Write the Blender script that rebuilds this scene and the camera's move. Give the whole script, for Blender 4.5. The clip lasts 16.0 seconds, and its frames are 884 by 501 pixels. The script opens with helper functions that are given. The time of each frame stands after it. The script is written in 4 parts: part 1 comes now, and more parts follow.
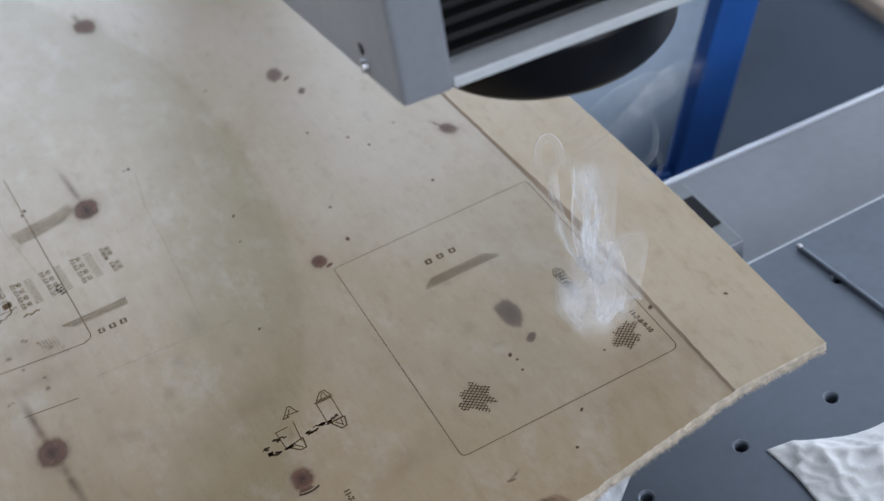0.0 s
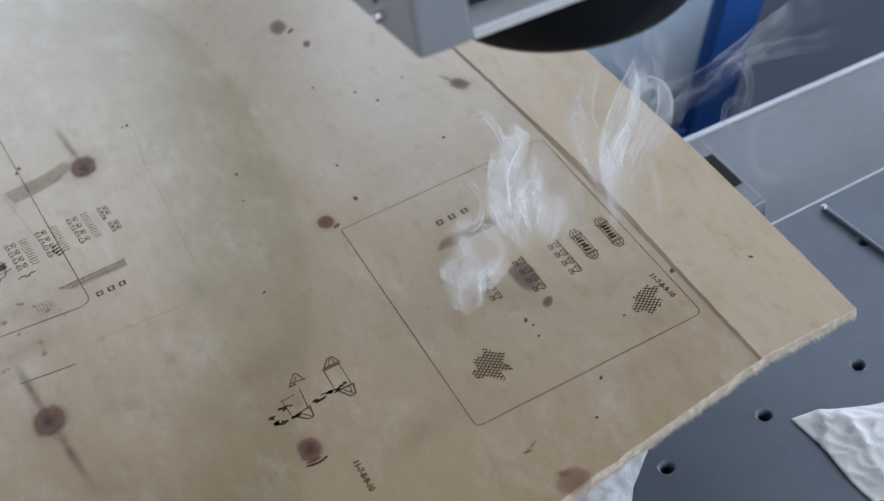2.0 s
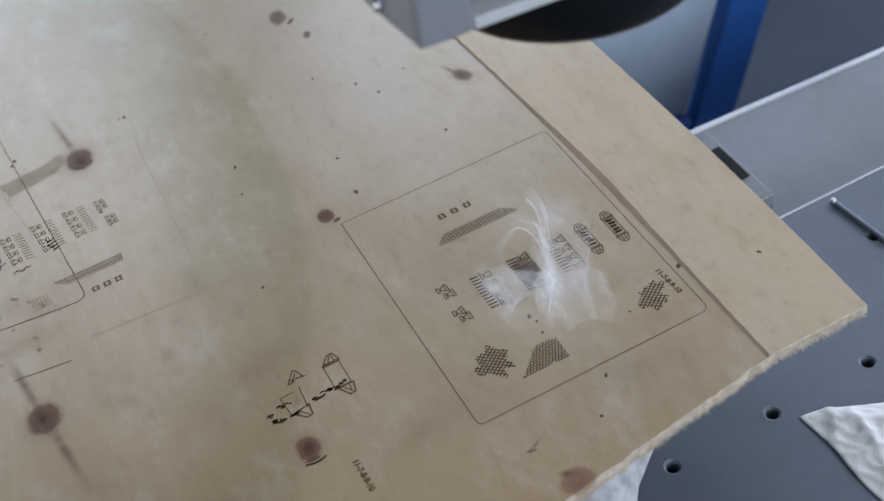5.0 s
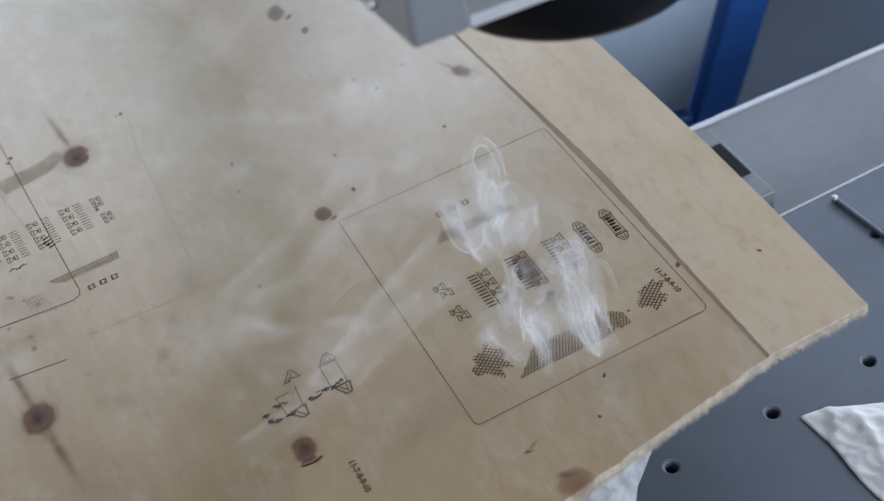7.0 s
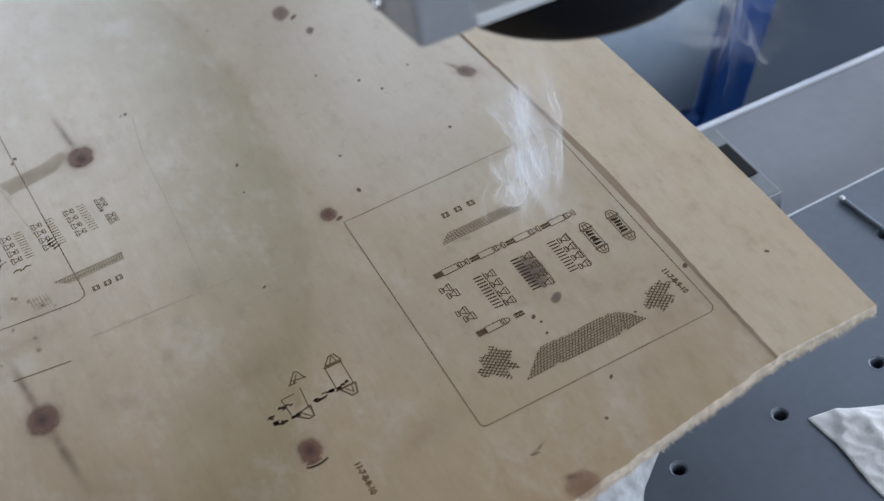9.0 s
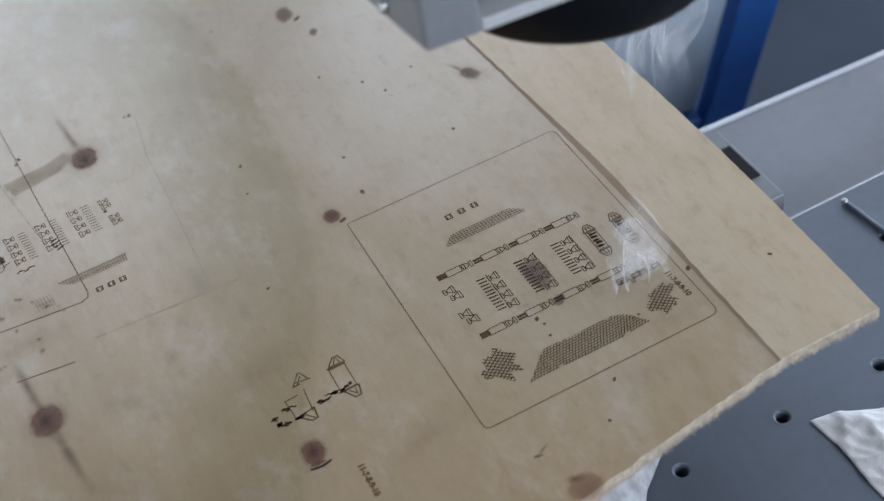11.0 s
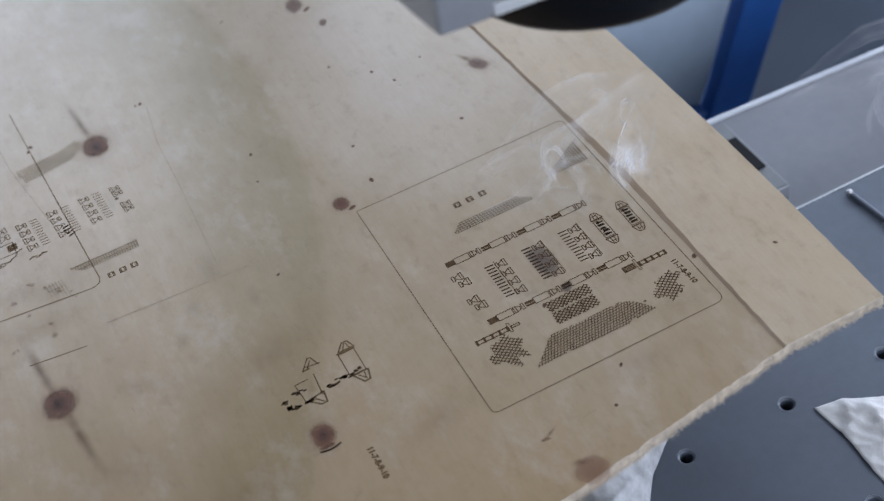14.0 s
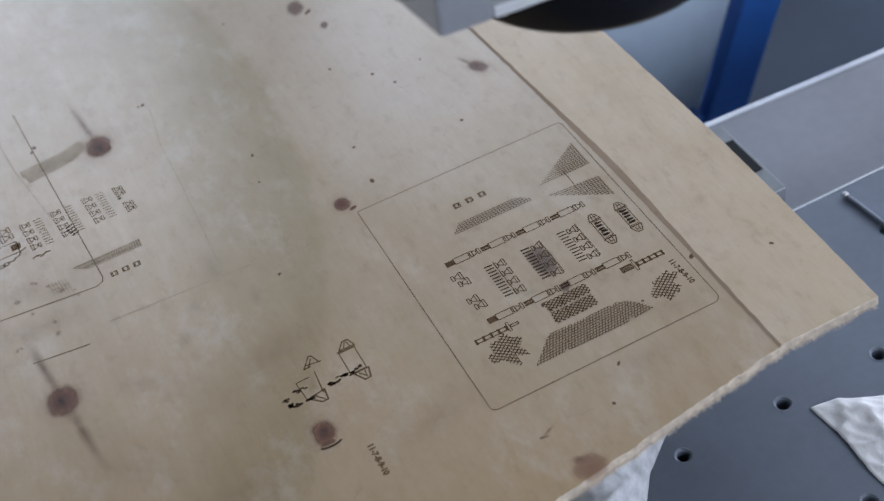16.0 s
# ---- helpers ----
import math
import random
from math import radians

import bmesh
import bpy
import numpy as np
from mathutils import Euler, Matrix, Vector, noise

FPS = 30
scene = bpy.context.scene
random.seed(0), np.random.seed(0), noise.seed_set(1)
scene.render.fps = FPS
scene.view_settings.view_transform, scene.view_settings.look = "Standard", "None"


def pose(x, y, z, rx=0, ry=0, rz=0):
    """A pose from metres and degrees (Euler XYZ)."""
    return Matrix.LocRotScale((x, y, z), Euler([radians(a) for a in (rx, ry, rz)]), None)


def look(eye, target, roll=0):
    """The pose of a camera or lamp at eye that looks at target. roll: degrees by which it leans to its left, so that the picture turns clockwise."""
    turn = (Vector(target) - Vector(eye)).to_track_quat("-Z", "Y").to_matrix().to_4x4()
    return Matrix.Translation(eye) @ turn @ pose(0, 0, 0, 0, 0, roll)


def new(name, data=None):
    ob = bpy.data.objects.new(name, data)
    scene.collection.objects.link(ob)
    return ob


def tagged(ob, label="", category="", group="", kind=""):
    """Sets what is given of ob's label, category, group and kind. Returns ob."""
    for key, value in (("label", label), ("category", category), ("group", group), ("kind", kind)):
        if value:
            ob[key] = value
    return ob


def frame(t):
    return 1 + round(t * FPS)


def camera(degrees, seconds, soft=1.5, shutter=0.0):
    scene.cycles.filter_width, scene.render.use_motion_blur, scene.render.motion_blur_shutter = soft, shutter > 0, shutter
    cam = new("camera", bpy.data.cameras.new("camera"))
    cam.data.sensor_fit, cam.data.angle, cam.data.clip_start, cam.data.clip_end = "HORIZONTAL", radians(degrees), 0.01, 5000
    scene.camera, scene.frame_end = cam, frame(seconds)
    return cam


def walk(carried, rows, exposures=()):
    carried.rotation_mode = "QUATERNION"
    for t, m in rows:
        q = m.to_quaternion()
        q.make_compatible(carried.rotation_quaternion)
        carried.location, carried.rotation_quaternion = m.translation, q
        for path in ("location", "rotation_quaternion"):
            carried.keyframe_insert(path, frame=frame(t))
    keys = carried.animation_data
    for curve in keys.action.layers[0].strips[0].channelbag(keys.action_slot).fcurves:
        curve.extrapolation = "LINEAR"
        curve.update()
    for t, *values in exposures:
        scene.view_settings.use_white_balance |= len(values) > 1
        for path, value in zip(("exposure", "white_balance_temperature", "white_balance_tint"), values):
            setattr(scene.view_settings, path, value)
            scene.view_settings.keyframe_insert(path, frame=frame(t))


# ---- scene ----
cam = camera(36.5, 16.0)
PATH = [
    (0, (-0.111, -0.327, 0.455), (0.381, 1.024, -0.935), -10.7),
    (0.5, (-0.113, -0.322, 0.451), (0.374, 1.02, -0.95), -10.6),
    (1, (-0.11, -0.316, 0.448), (0.383, 1.016, -0.96), -10.3),
    (1.5, (-0.11, -0.31, 0.441), (0.376, 1.01, -0.98), -10.4),
    (2, (-0.109, -0.306, 0.439), (0.357, 1.007, -0.996), -10.9),
    (2.5, (-0.109, -0.304, 0.439), (0.358, 1.009, -0.995), -10.7),
    (3, (-0.109, -0.304, 0.439), (0.355, 1.012, -0.994), -10.7),
    (3.5, (-0.106, -0.302, 0.437), (0.344, 1.009, -1.005), -11.1),
    (4, (-0.106, -0.3, 0.435), (0.349, 1.011, -1.005), -11.0),
    (6.5, (-0.101, -0.296, 0.429), (0.348, 1.007, -1.02), -11.4),
    (7, (-0.1, -0.295, 0.43), (0.344, 1.009, -1.02), -11.4),
    (7.5, (-0.101, -0.295, 0.43), (0.339, 1.011, -1.02), -11.4),
    (8, (-0.101, -0.294, 0.429), (0.335, 1.012, -1.021), -11.7),
    (8.5, (-0.101, -0.293, 0.428), (0.336, 1.012, -1.023), -11.7),
    (9, (-0.1, -0.293, 0.428), (0.339, 1.015, -1.02), -11.6),
    (11.5, (-0.102, -0.292, 0.43), (0.336, 1.014, -1.02), -11.4),
    (12, (-0.103, -0.292, 0.429), (0.328, 1.012, -1.024), -11.5),
    (12.5, (-0.104, -0.293, 0.429), (0.329, 1.011, -1.023), -11.5),
    (13, (-0.104, -0.295, 0.429), (0.328, 1.01, -1.024), -11.6),
    (13.5, (-0.104, -0.297, 0.43), (0.327, 1.009, -1.022), -11.6),
    (14, (-0.107, -0.298, 0.431), (0.328, 1.009, -1.018), -11.3),
    (14.5, (-0.109, -0.297, 0.432), (0.33, 1.01, -1.017), -11.1),
    (15, (-0.109, -0.298, 0.432), (0.332, 1.014, -1.012), -11.1),
    (15.5, (-0.111, -0.299, 0.431), (0.332, 1.011, -1.013), -11.0),
    (16, (-0.11, -0.303, 0.434), (0.331, 1.008, -1.011), -11.0),
]
walk(cam, [(t, look(eye, target, roll)) for t, eye, target, roll in PATH],
     [(0, 0, 6500, 10), (13, 0, 6500, 10), (14.3, 0, 6380, 13), (16, 0, 6380, 13)])

cam.data.dof.use_dof, cam.data.dof.focus_distance, cam.data.dof.aperture_fstop = True, 0.585, 9.0
scene.cycles.transparent_max_bounces = 32

# ---- light ----
world = bpy.data.worlds.new("world")
scene.world = world
world.use_nodes = True
wn = world.node_tree
sky = wn.nodes.new("ShaderNodeTexSky")
sky.sky_type, sky.sun_disc = "NISHITA", False
sky.sun_elevation, sky.sun_rotation = radians(40), radians(-30)
wn.links.new(sky.outputs[0], wn.nodes["Background"].inputs[0])
wn.nodes["Background"].inputs[1].default_value = 0.1


def window_lamp(name, m, wide, high, watts, colour):
    data = bpy.data.lights.new(name, "AREA")
    data.shape, data.size, data.size_y = "RECTANGLE", wide, high
    data.energy, data.color = watts, colour
    ob = new(name, data)
    ob.matrix_world = m
    return ob


DAY = (0.83, 0.89, 1.0)
window_lamp("daylight_far", look((-0.3, 3.9, 1.85), (-0.1, 0, 0.4)), 6.6, 2.5, 196, (0.75, 0.855, 1.0))
window_lamp("daylight_side", look((3.9, 0.8, 1.7), (0, 0, 0.2)), 4.6, 2.4, 156, DAY)
# unseen fill lamp, added to brighten the board's front edge and the tissue
window_lamp("fill_behind", look((0.9, -3.9, 1.9), (0.2, 0, 0)), 2.2, 1.8, 95, DAY)

# ---- materials ----


def material(name, colour, rough=0.5, metal=0.0, spec=0.5):
    m = bpy.data.materials.new(name)
    m.use_nodes = True
    b = m.node_tree.nodes["Principled BSDF"]
    b.inputs["Base Color"].default_value = (*colour, 1)
    b.inputs["Roughness"].default_value = rough
    b.inputs["Metallic"].default_value = metal
    b.inputs["Specular IOR Level"].default_value = spec
    return m


def node(m, kind, **inputs):
    n = m.node_tree.nodes.new(kind)
    for k, v in inputs.items():
        n.inputs[k.replace("_", " ")].default_value = v
    return n


def link(m, a, b):
    m.node_tree.links.new(a, b)


def noise_node(m, scale, detail=4.0, stretch=(1, 1, 1), rough=0.55):
    co = node(m, "ShaderNodeTexCoord")
    mp = node(m, "ShaderNodeMapping")
    mp.inputs["Scale"].default_value = stretch
    n = node(m, "ShaderNodeTexNoise", Scale=scale, Detail=detail, Roughness=rough)
    link(m, co.outputs["Object"], mp.inputs[0])
    link(m, mp.outputs[0], n.inputs["Vector"])
    return n.outputs[0]


def ramp(m, fac, stops):
    r = node(m, "ShaderNodeValToRGB")
    e = r.color_ramp.elements
    while len(e) < len(stops):
        e.new(0.5)
    for k, (p, c) in enumerate(stops):
        e[k].position = p
        e[k].color = (*c, 1) if len(c) == 3 else c
    link(m, fac, r.inputs[0])
    return r.outputs[0]


def mixed(m, fac, a, b, how="MIX"):
    n = node(m, "ShaderNodeMix")
    n.data_type, n.blend_type = "RGBA", how
    for sock, v in ((n.inputs[0], fac), (n.inputs[6], a), (n.inputs[7], b)):
        if hasattr(v, "node"):
            link(m, v, sock)
        else:
            sock.default_value = v if not isinstance(v, tuple) or len(v) == 4 else (*v, 1)
    return n.outputs[2]


def maths(m, op, a, b=0.0):
    n = node(m, "ShaderNodeMath")
    n.operation = op
    for sock, v in ((n.inputs[0], a), (n.inputs[1], b)):
        if hasattr(v, "node"):
            link(m, v, sock)
        else:
            sock.default_value = v
    return n.outputs[0]


def shader(m):
    return m.node_tree.nodes["Principled BSDF"]


def bump(m, height, strength, distance):
    n = node(m, "ShaderNodeBump", Strength=strength, Distance=distance)
    link(m, height, n.inputs["Height"])
    link(m, n.outputs[0], shader(m).inputs["Normal"])


def wood(name, light, dark, stain, rough, heart=False):
    """Rotary-cut veneer: long grain, soft clouds, fine pores; heart adds a painted reflection band, painted sheen and
    warm smoke staining.
    """
    m = material(name, light, rough, 0, 0.68)
    pale = tuple(0.62 * v + 0.18 for v in light)
    grain = noise_node(m, 42, 6, (7, 0.4, 7), 0.6)
    broad = noise_node(m, 6, 5, (1.5, 0.7, 1), 0.6)
    blot = noise_node(m, 17, 5, (1, 0.6, 1), 0.65)
    fine = noise_node(m, 420, 4, (1.8, 0.16, 1), 0.65)
    c = ramp(m, broad, [(0.34, dark), (0.62, light)])
    c = mixed(m, ramp(m, grain, [(0.4, (0.2, 0.2, 0.2)), (0.68, (0, 0, 0))]), c, dark)
    c = mixed(m, maths(m, "MULTIPLY", maths(m, "MULTIPLY", blot, blot), 0.9), c, stain)
    if heart:
        co = node(m, "ShaderNodeTexCoord")
        sep = node(m, "ShaderNodeSeparateXYZ")
        link(m, co.outputs["Object"], sep.inputs[0])
        x, y = sep.outputs[0], sep.outputs[1]
        wave = noise_node(m, 13, 5, (1, 0.5, 1), 0.6)
        # olive band: the column's dark reflection painted into the colour, with a bowed edge
        bow = maths(m, "MULTIPLY", maths(m, "POWER", maths(m, "ABSOLUTE", maths(m, "SUBTRACT", y, 0.25)), 2.0), -1.25)
        d = maths(m, "SUBTRACT", maths(m, "SUBTRACT", x, bow), -0.006)
        d = maths(m, "ADD", d, maths(m, "MULTIPLY", maths(m, "SUBTRACT", wave, 0.5), 0.018))
        unit = maths(m, "ADD", maths(m, "MULTIPLY", d, 5.0), 0.5)
        band = ramp(m, unit, [(0.12, (0, 0, 0)), (0.30, (0.75, 0.75, 0.75)), (0.46, (1, 1, 1)), (0.5, (0.85, 0.85, 0.85)), (0.525, (0.25, 0.25, 0.25)), (0.6, (0, 0, 0))])
        c = mixed(m, maths(m, "MULTIPLY", band, 0.8), c, mixed(m, 1.0, c, (0.71, 0.71, 0.59), "MULTIPLY"))
        # window sheen beyond the band, painted in as a paler tone
        clear = maths(m, "MULTIPLY", ramp(m, unit, [(0.5, (0, 0, 0)), (0.66, (1, 1, 1))]), ramp(m, maths(m, "MULTIPLY", y, 2.0), [(0.2, (0, 0, 0)), (0.42, (1, 1, 1))]))
        c = mixed(m, maths(m, "MULTIPLY", clear, 0.42), c, pale)
        # smoke browning at the near end, in uneven patches; its weaker sheen is painted in too
        near = ramp(m, maths(m, "ADD", maths(m, "MULTIPLY", maths(m, "ADD", y, maths(m, "MULTIPLY", x, 1.0)), -2.2), maths(m, "MULTIPLY", wave, 1.0)), [(0.1, (0, 0, 0)), (0.75, (1, 1, 1))])
        c = mixed(m, maths(m, "MULTIPLY", near, 0.85), c, mixed(m, 1.0, c, (0.81, 0.71, 0.54), "MULTIPLY"))
    mottle = noise_node(m, 27, 9, (1, 0.6, 1), 0.75)
    c = mixed(m, 0.5, c, ramp(m, mottle, [(0.34, (0.8, 0.75, 0.6)), (0.5, (0.97, 0.96, 0.94)), (0.66, (1, 1, 1))]), "MULTIPLY")
    c = mixed(m, ramp(m, mottle, [(0.52, (0, 0, 0)), (0.72, (0.5, 0.5, 0.5))]), c, pale)
    speck = noise_node(m, 130, 6, (1, 0.55, 1), 0.75)
    c = mixed(m, 0.5, c, ramp(m, speck, [(0.28, (0.66, 0.61, 0.54)), (0.46, (0.98, 0.97, 0.96)), (0.8, (1, 1, 1))]), "MULTIPLY")
    soot = noise_node(m, 60, 7, (1.4, 0.35, 1), 0.7)
    c = mixed(m, ramp(m, soot, [(0.62, (0, 0, 0)), (0.78, (0.35, 0.35, 0.35))]), c, (0.2, 0.18, 0.14))
    c = mixed(m, 0.14, c, ramp(m, fine, [(0.3, (0.7, 0.66, 0.6)), (0.6, (1, 1, 1))]), "MULTIPLY")
    link(m, c, shader(m).inputs["Base Color"])
    link(m, maths(m, "ADD", rough - 0.03, maths(m, "MULTIPLY", mottle, 0.16)), shader(m).inputs["Roughness"])
    bump(m, maths(m, "ADD", broad, maths(m, "MULTIPLY", fine, 0.02)), 0.12, 0.004)
    return m


def worn(name, colour, rough, metal=0.0, scale=40, amount=0.25, stretch=(1, 1, 1), lift=0.08):
    m = material(name, colour, rough, metal)
    a, b = noise_node(m, scale, 5, stretch), noise_node(m, scale * 9, 3)
    low = tuple(v * (1 - amount) for v in colour)
    c = ramp(m, a, [(0.3, low), (0.7, colour)])
    c = mixed(m, 0.2, c, ramp(m, b, [(0.35, (0.7, 0.7, 0.7)), (0.65, (1, 1, 1))]), "MULTIPLY")
    link(m, c, shader(m).inputs["Base Color"])
    link(m, ramp(m, a, [(0.3, (rough + 0.1,) * 3), (0.7, (rough,) * 3)]), shader(m).inputs["Roughness"])
    bump(m, b, lift, 0.0004)
    return m


WOOD = wood("plywood", (0.475, 0.392, 0.295), (0.38, 0.312, 0.22), (0.29, 0.215, 0.13), 0.29, True)
WOOD_BARE = wood("bare_veneer", (0.51, 0.415, 0.285), (0.43, 0.343, 0.24), (0.37, 0.275, 0.18), 0.36)
# darker brown for the step's slope: its shading is put into the colour
STEP = wood("shaded_step_slope", (0.40, 0.295, 0.2), (0.27, 0.19, 0.12), (0.2, 0.13, 0.08), 0.7)
FIBRE = worn("torn_fibres", (0.84, 0.74, 0.61), 0.85, 0, 300, 0.35)
BURN = worn("burnt_line", (0.12, 0.072, 0.036), 0.8, 0, 260, 0.5)
BURN_MID = worn("brown_burnt_line", (0.15, 0.094, 0.048), 0.8, 0, 220, 0.45)
BURN_LIGHT = worn("lightly_burnt_line", (0.165, 0.11, 0.055), 0.75, 0, 200, 0.4)
BURN_FAINT = worn("faded_burnt_line", (0.38, 0.305, 0.21), 0.7, 0, 120, 0.4)
CHAR = worn("char", (0.066, 0.042, 0.026), 0.85, 0, 400, 0.4)
for burnt in (BURN, BURN_MID, BURN_LIGHT, BURN_FAINT, CHAR):
    shader(burnt).inputs["Specular IOR Level"].default_value = 0.1
STEEL = worn("ground_steel_plate", (0.16, 0.19, 0.238), 0.38, 0.35, 22, 0.18)
CAST = worn("light_grey_paint", (0.232, 0.248, 0.282), 0.5, 0, 14, 0.12)
EDGE = worn("bright_machined_edge", (0.66, 0.70, 0.76), 0.3, 0.5, 60, 0.1)
HEAD = worn("silver_grey_enamel", (0.40, 0.42, 0.46), 0.36, 0.35, 30, 0.07)
SILL = worn("pale_grey_enamel", (0.78, 0.81, 0.84), 0.35, 0.15, 30, 0.07)
BLACK = worn("black_anodised", (0.006, 0.007, 0.010), 0.3, 0, 60, 0.3)
RIB = worn("black_fin", (0.012, 0.012, 0.013), 0.5, 0, 60, 0.3)
def tissue_paper(name, colour, amount):
    """Thin paper: part of the light scatters through it."""
    m = worn(name, colour, 0.9, 0, 110, amount, lift=0.3)
    b, out = shader(m), m.node_tree.nodes["Material Output"]
    glow, mix = node(m, "ShaderNodeBsdfTranslucent"), node(m, "ShaderNodeMixShader")
    link(m, b.inputs["Base Color"].links[0].from_socket, glow.inputs[0])
    mix.inputs[0].default_value = 0.12
    link(m, b.outputs[0], mix.inputs[1])
    link(m, glow.outputs[0], mix.inputs[2])
    link(m, mix.outputs[0], out.inputs[0])
    return m


CLOTH = tissue_paper("white_tissue", (0.95, 0.955, 0.97), 0.04)
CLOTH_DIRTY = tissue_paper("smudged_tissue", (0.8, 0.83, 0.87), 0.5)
BLUE = worn("blue_enamel", (0.016, 0.105, 0.40), 0.45, 0, 20, 0.2)
PANEL = worn("blue_grey_sheet", (0.46, 0.56, 0.67), 0.5, 0, 9, 0.15)
FLOOR = worn("grey_floor_paint", (0.036, 0.05, 0.074), 0.6, 0, 3, 0.25)
CARD = worn("brown_board", (0.34, 0.27, 0.22), 0.8, 0, 12, 0.2)
WALLS = worn("off_white_wall", (0.62, 0.61, 0.58), 0.8, 0, 3, 0.1)
DARKWALL = worn("grey_roof_sheet", (0.2, 0.2, 0.2), 0.7, 0, 3, 0.15)
FLOOR.node_tree.nodes["Principled BSDF"].inputs["Specular IOR Level"].default_value = 0.15
BLACK.node_tree.nodes["Principled BSDF"].inputs["Specular IOR Level"].default_value = 0.2
SCREW = worn("zinc_screw", (0.6, 0.6, 0.62), 0.25, 0.9, 200, 0.1)


def soft_stain(name, colour, core, strength, rings):
    """A stain that soaks out into the wood: dense in the middle, ragged at the rim."""
    m = material(name, colour, 0.5, 0, 0.3)
    uv = node(m, "ShaderNodeUVMap")
    uv.uv_map = "soak"
    sep = node(m, "ShaderNodeSeparateXYZ")
    link(m, uv.outputs[0], sep.inputs[0])
    n, big = noise_node(m, 330, 7, (1, 0.5, 1), 0.7), noise_node(m, 120, 4, (1, 0.7, 1), 0.6)
    place = node(m, "ShaderNodeNewGeometry")
    for q in (n, big):
        link(m, place.outputs["Position"], q.node.inputs["Vector"].links[0].from_node.inputs[0])
    d = maths(m, "ADD", sep.outputs[0], maths(m, "MULTIPLY", maths(m, "SUBTRACT", n, 0.5), 0.42))
    d = maths(m, "ADD", d, maths(m, "MULTIPLY", maths(m, "SUBTRACT", big, 0.5), 0.3))
    s = strength
    stops = [(0.0, (s,) * 3), (0.3, (s * 0.6,) * 3), (0.65, (s * 0.2,) * 3), (1.0, (0, 0, 0))] if s < 0.5 else [(0.0, (s,) * 3), (0.5, (s * 0.92,) * 3), (0.72, (s * 0.7,) * 3), (0.82, (s * 0.18,) * 3), (1.0, (0, 0, 0))]
    alpha = ramp(m, d, stops)
    mid = tuple(0.6 * p + 0.4 * q for p, q in zip(colour, core))
    ring = maths(m, "MULTIPLY", maths(m, "SINE", maths(m, "MULTIPLY", d, rings)), 0.05)
    c = ramp(m, maths(m, "ADD", d, ring), [(0.0, tuple(0.75 * v for v in core)), (0.3, core), (0.6, mid), (0.9, colour)])
    c = mixed(m, ramp(m, n, [(0.42, (0, 0, 0)), (0.62, (0.75, 0.75, 0.75))]), c, core)
    link(m, c, shader(m).inputs["Base Color"])
    link(m, alpha, shader(m).inputs["Alpha"])
    return m


KNOT = soft_stain("knot", (0.225, 0.108, 0.062), (0.1, 0.045, 0.028), 0.88, 40)
CORE = soft_stain("knot_core", (0.1, 0.05, 0.036), (0.05, 0.026, 0.019), 0.45, 10)
KNOT_GREY = soft_stain("grey_knot", (0.27, 0.18, 0.14), (0.17, 0.105, 0.085), 0.7, 16)
SMUDGE = soft_stain("scorched_smudge", (0.15, 0.1, 0.09), (0.075, 0.05, 0.05), 0.55, 9)
DIRT = soft_stain("brown_smoke_stain", (0.30, 0.195, 0.10), (0.27, 0.17, 0.085), 0.12, 3)
TAIL = soft_stain("brown_grain_streak", (0.2, 0.105, 0.066), (0.14, 0.07, 0.042), 0.49, 4)
HALO = soft_stain("reddish_knot_rim", (0.27, 0.155, 0.105), (0.22, 0.11, 0.07), 0.42, 5)
PIN = soft_stain("pale_knot", (0.33, 0.195, 0.125), (0.23, 0.12, 0.075), 0.6, 12)
BROWN = soft_stain("broad_brown_stain", (0.33, 0.22, 0.11), (0.29, 0.185, 0.09), 0.17, 3)
SOOT = soft_stain("soot_smudge", (0.2, 0.18, 0.15), (0.13, 0.12, 0.1), 0.15, 7)


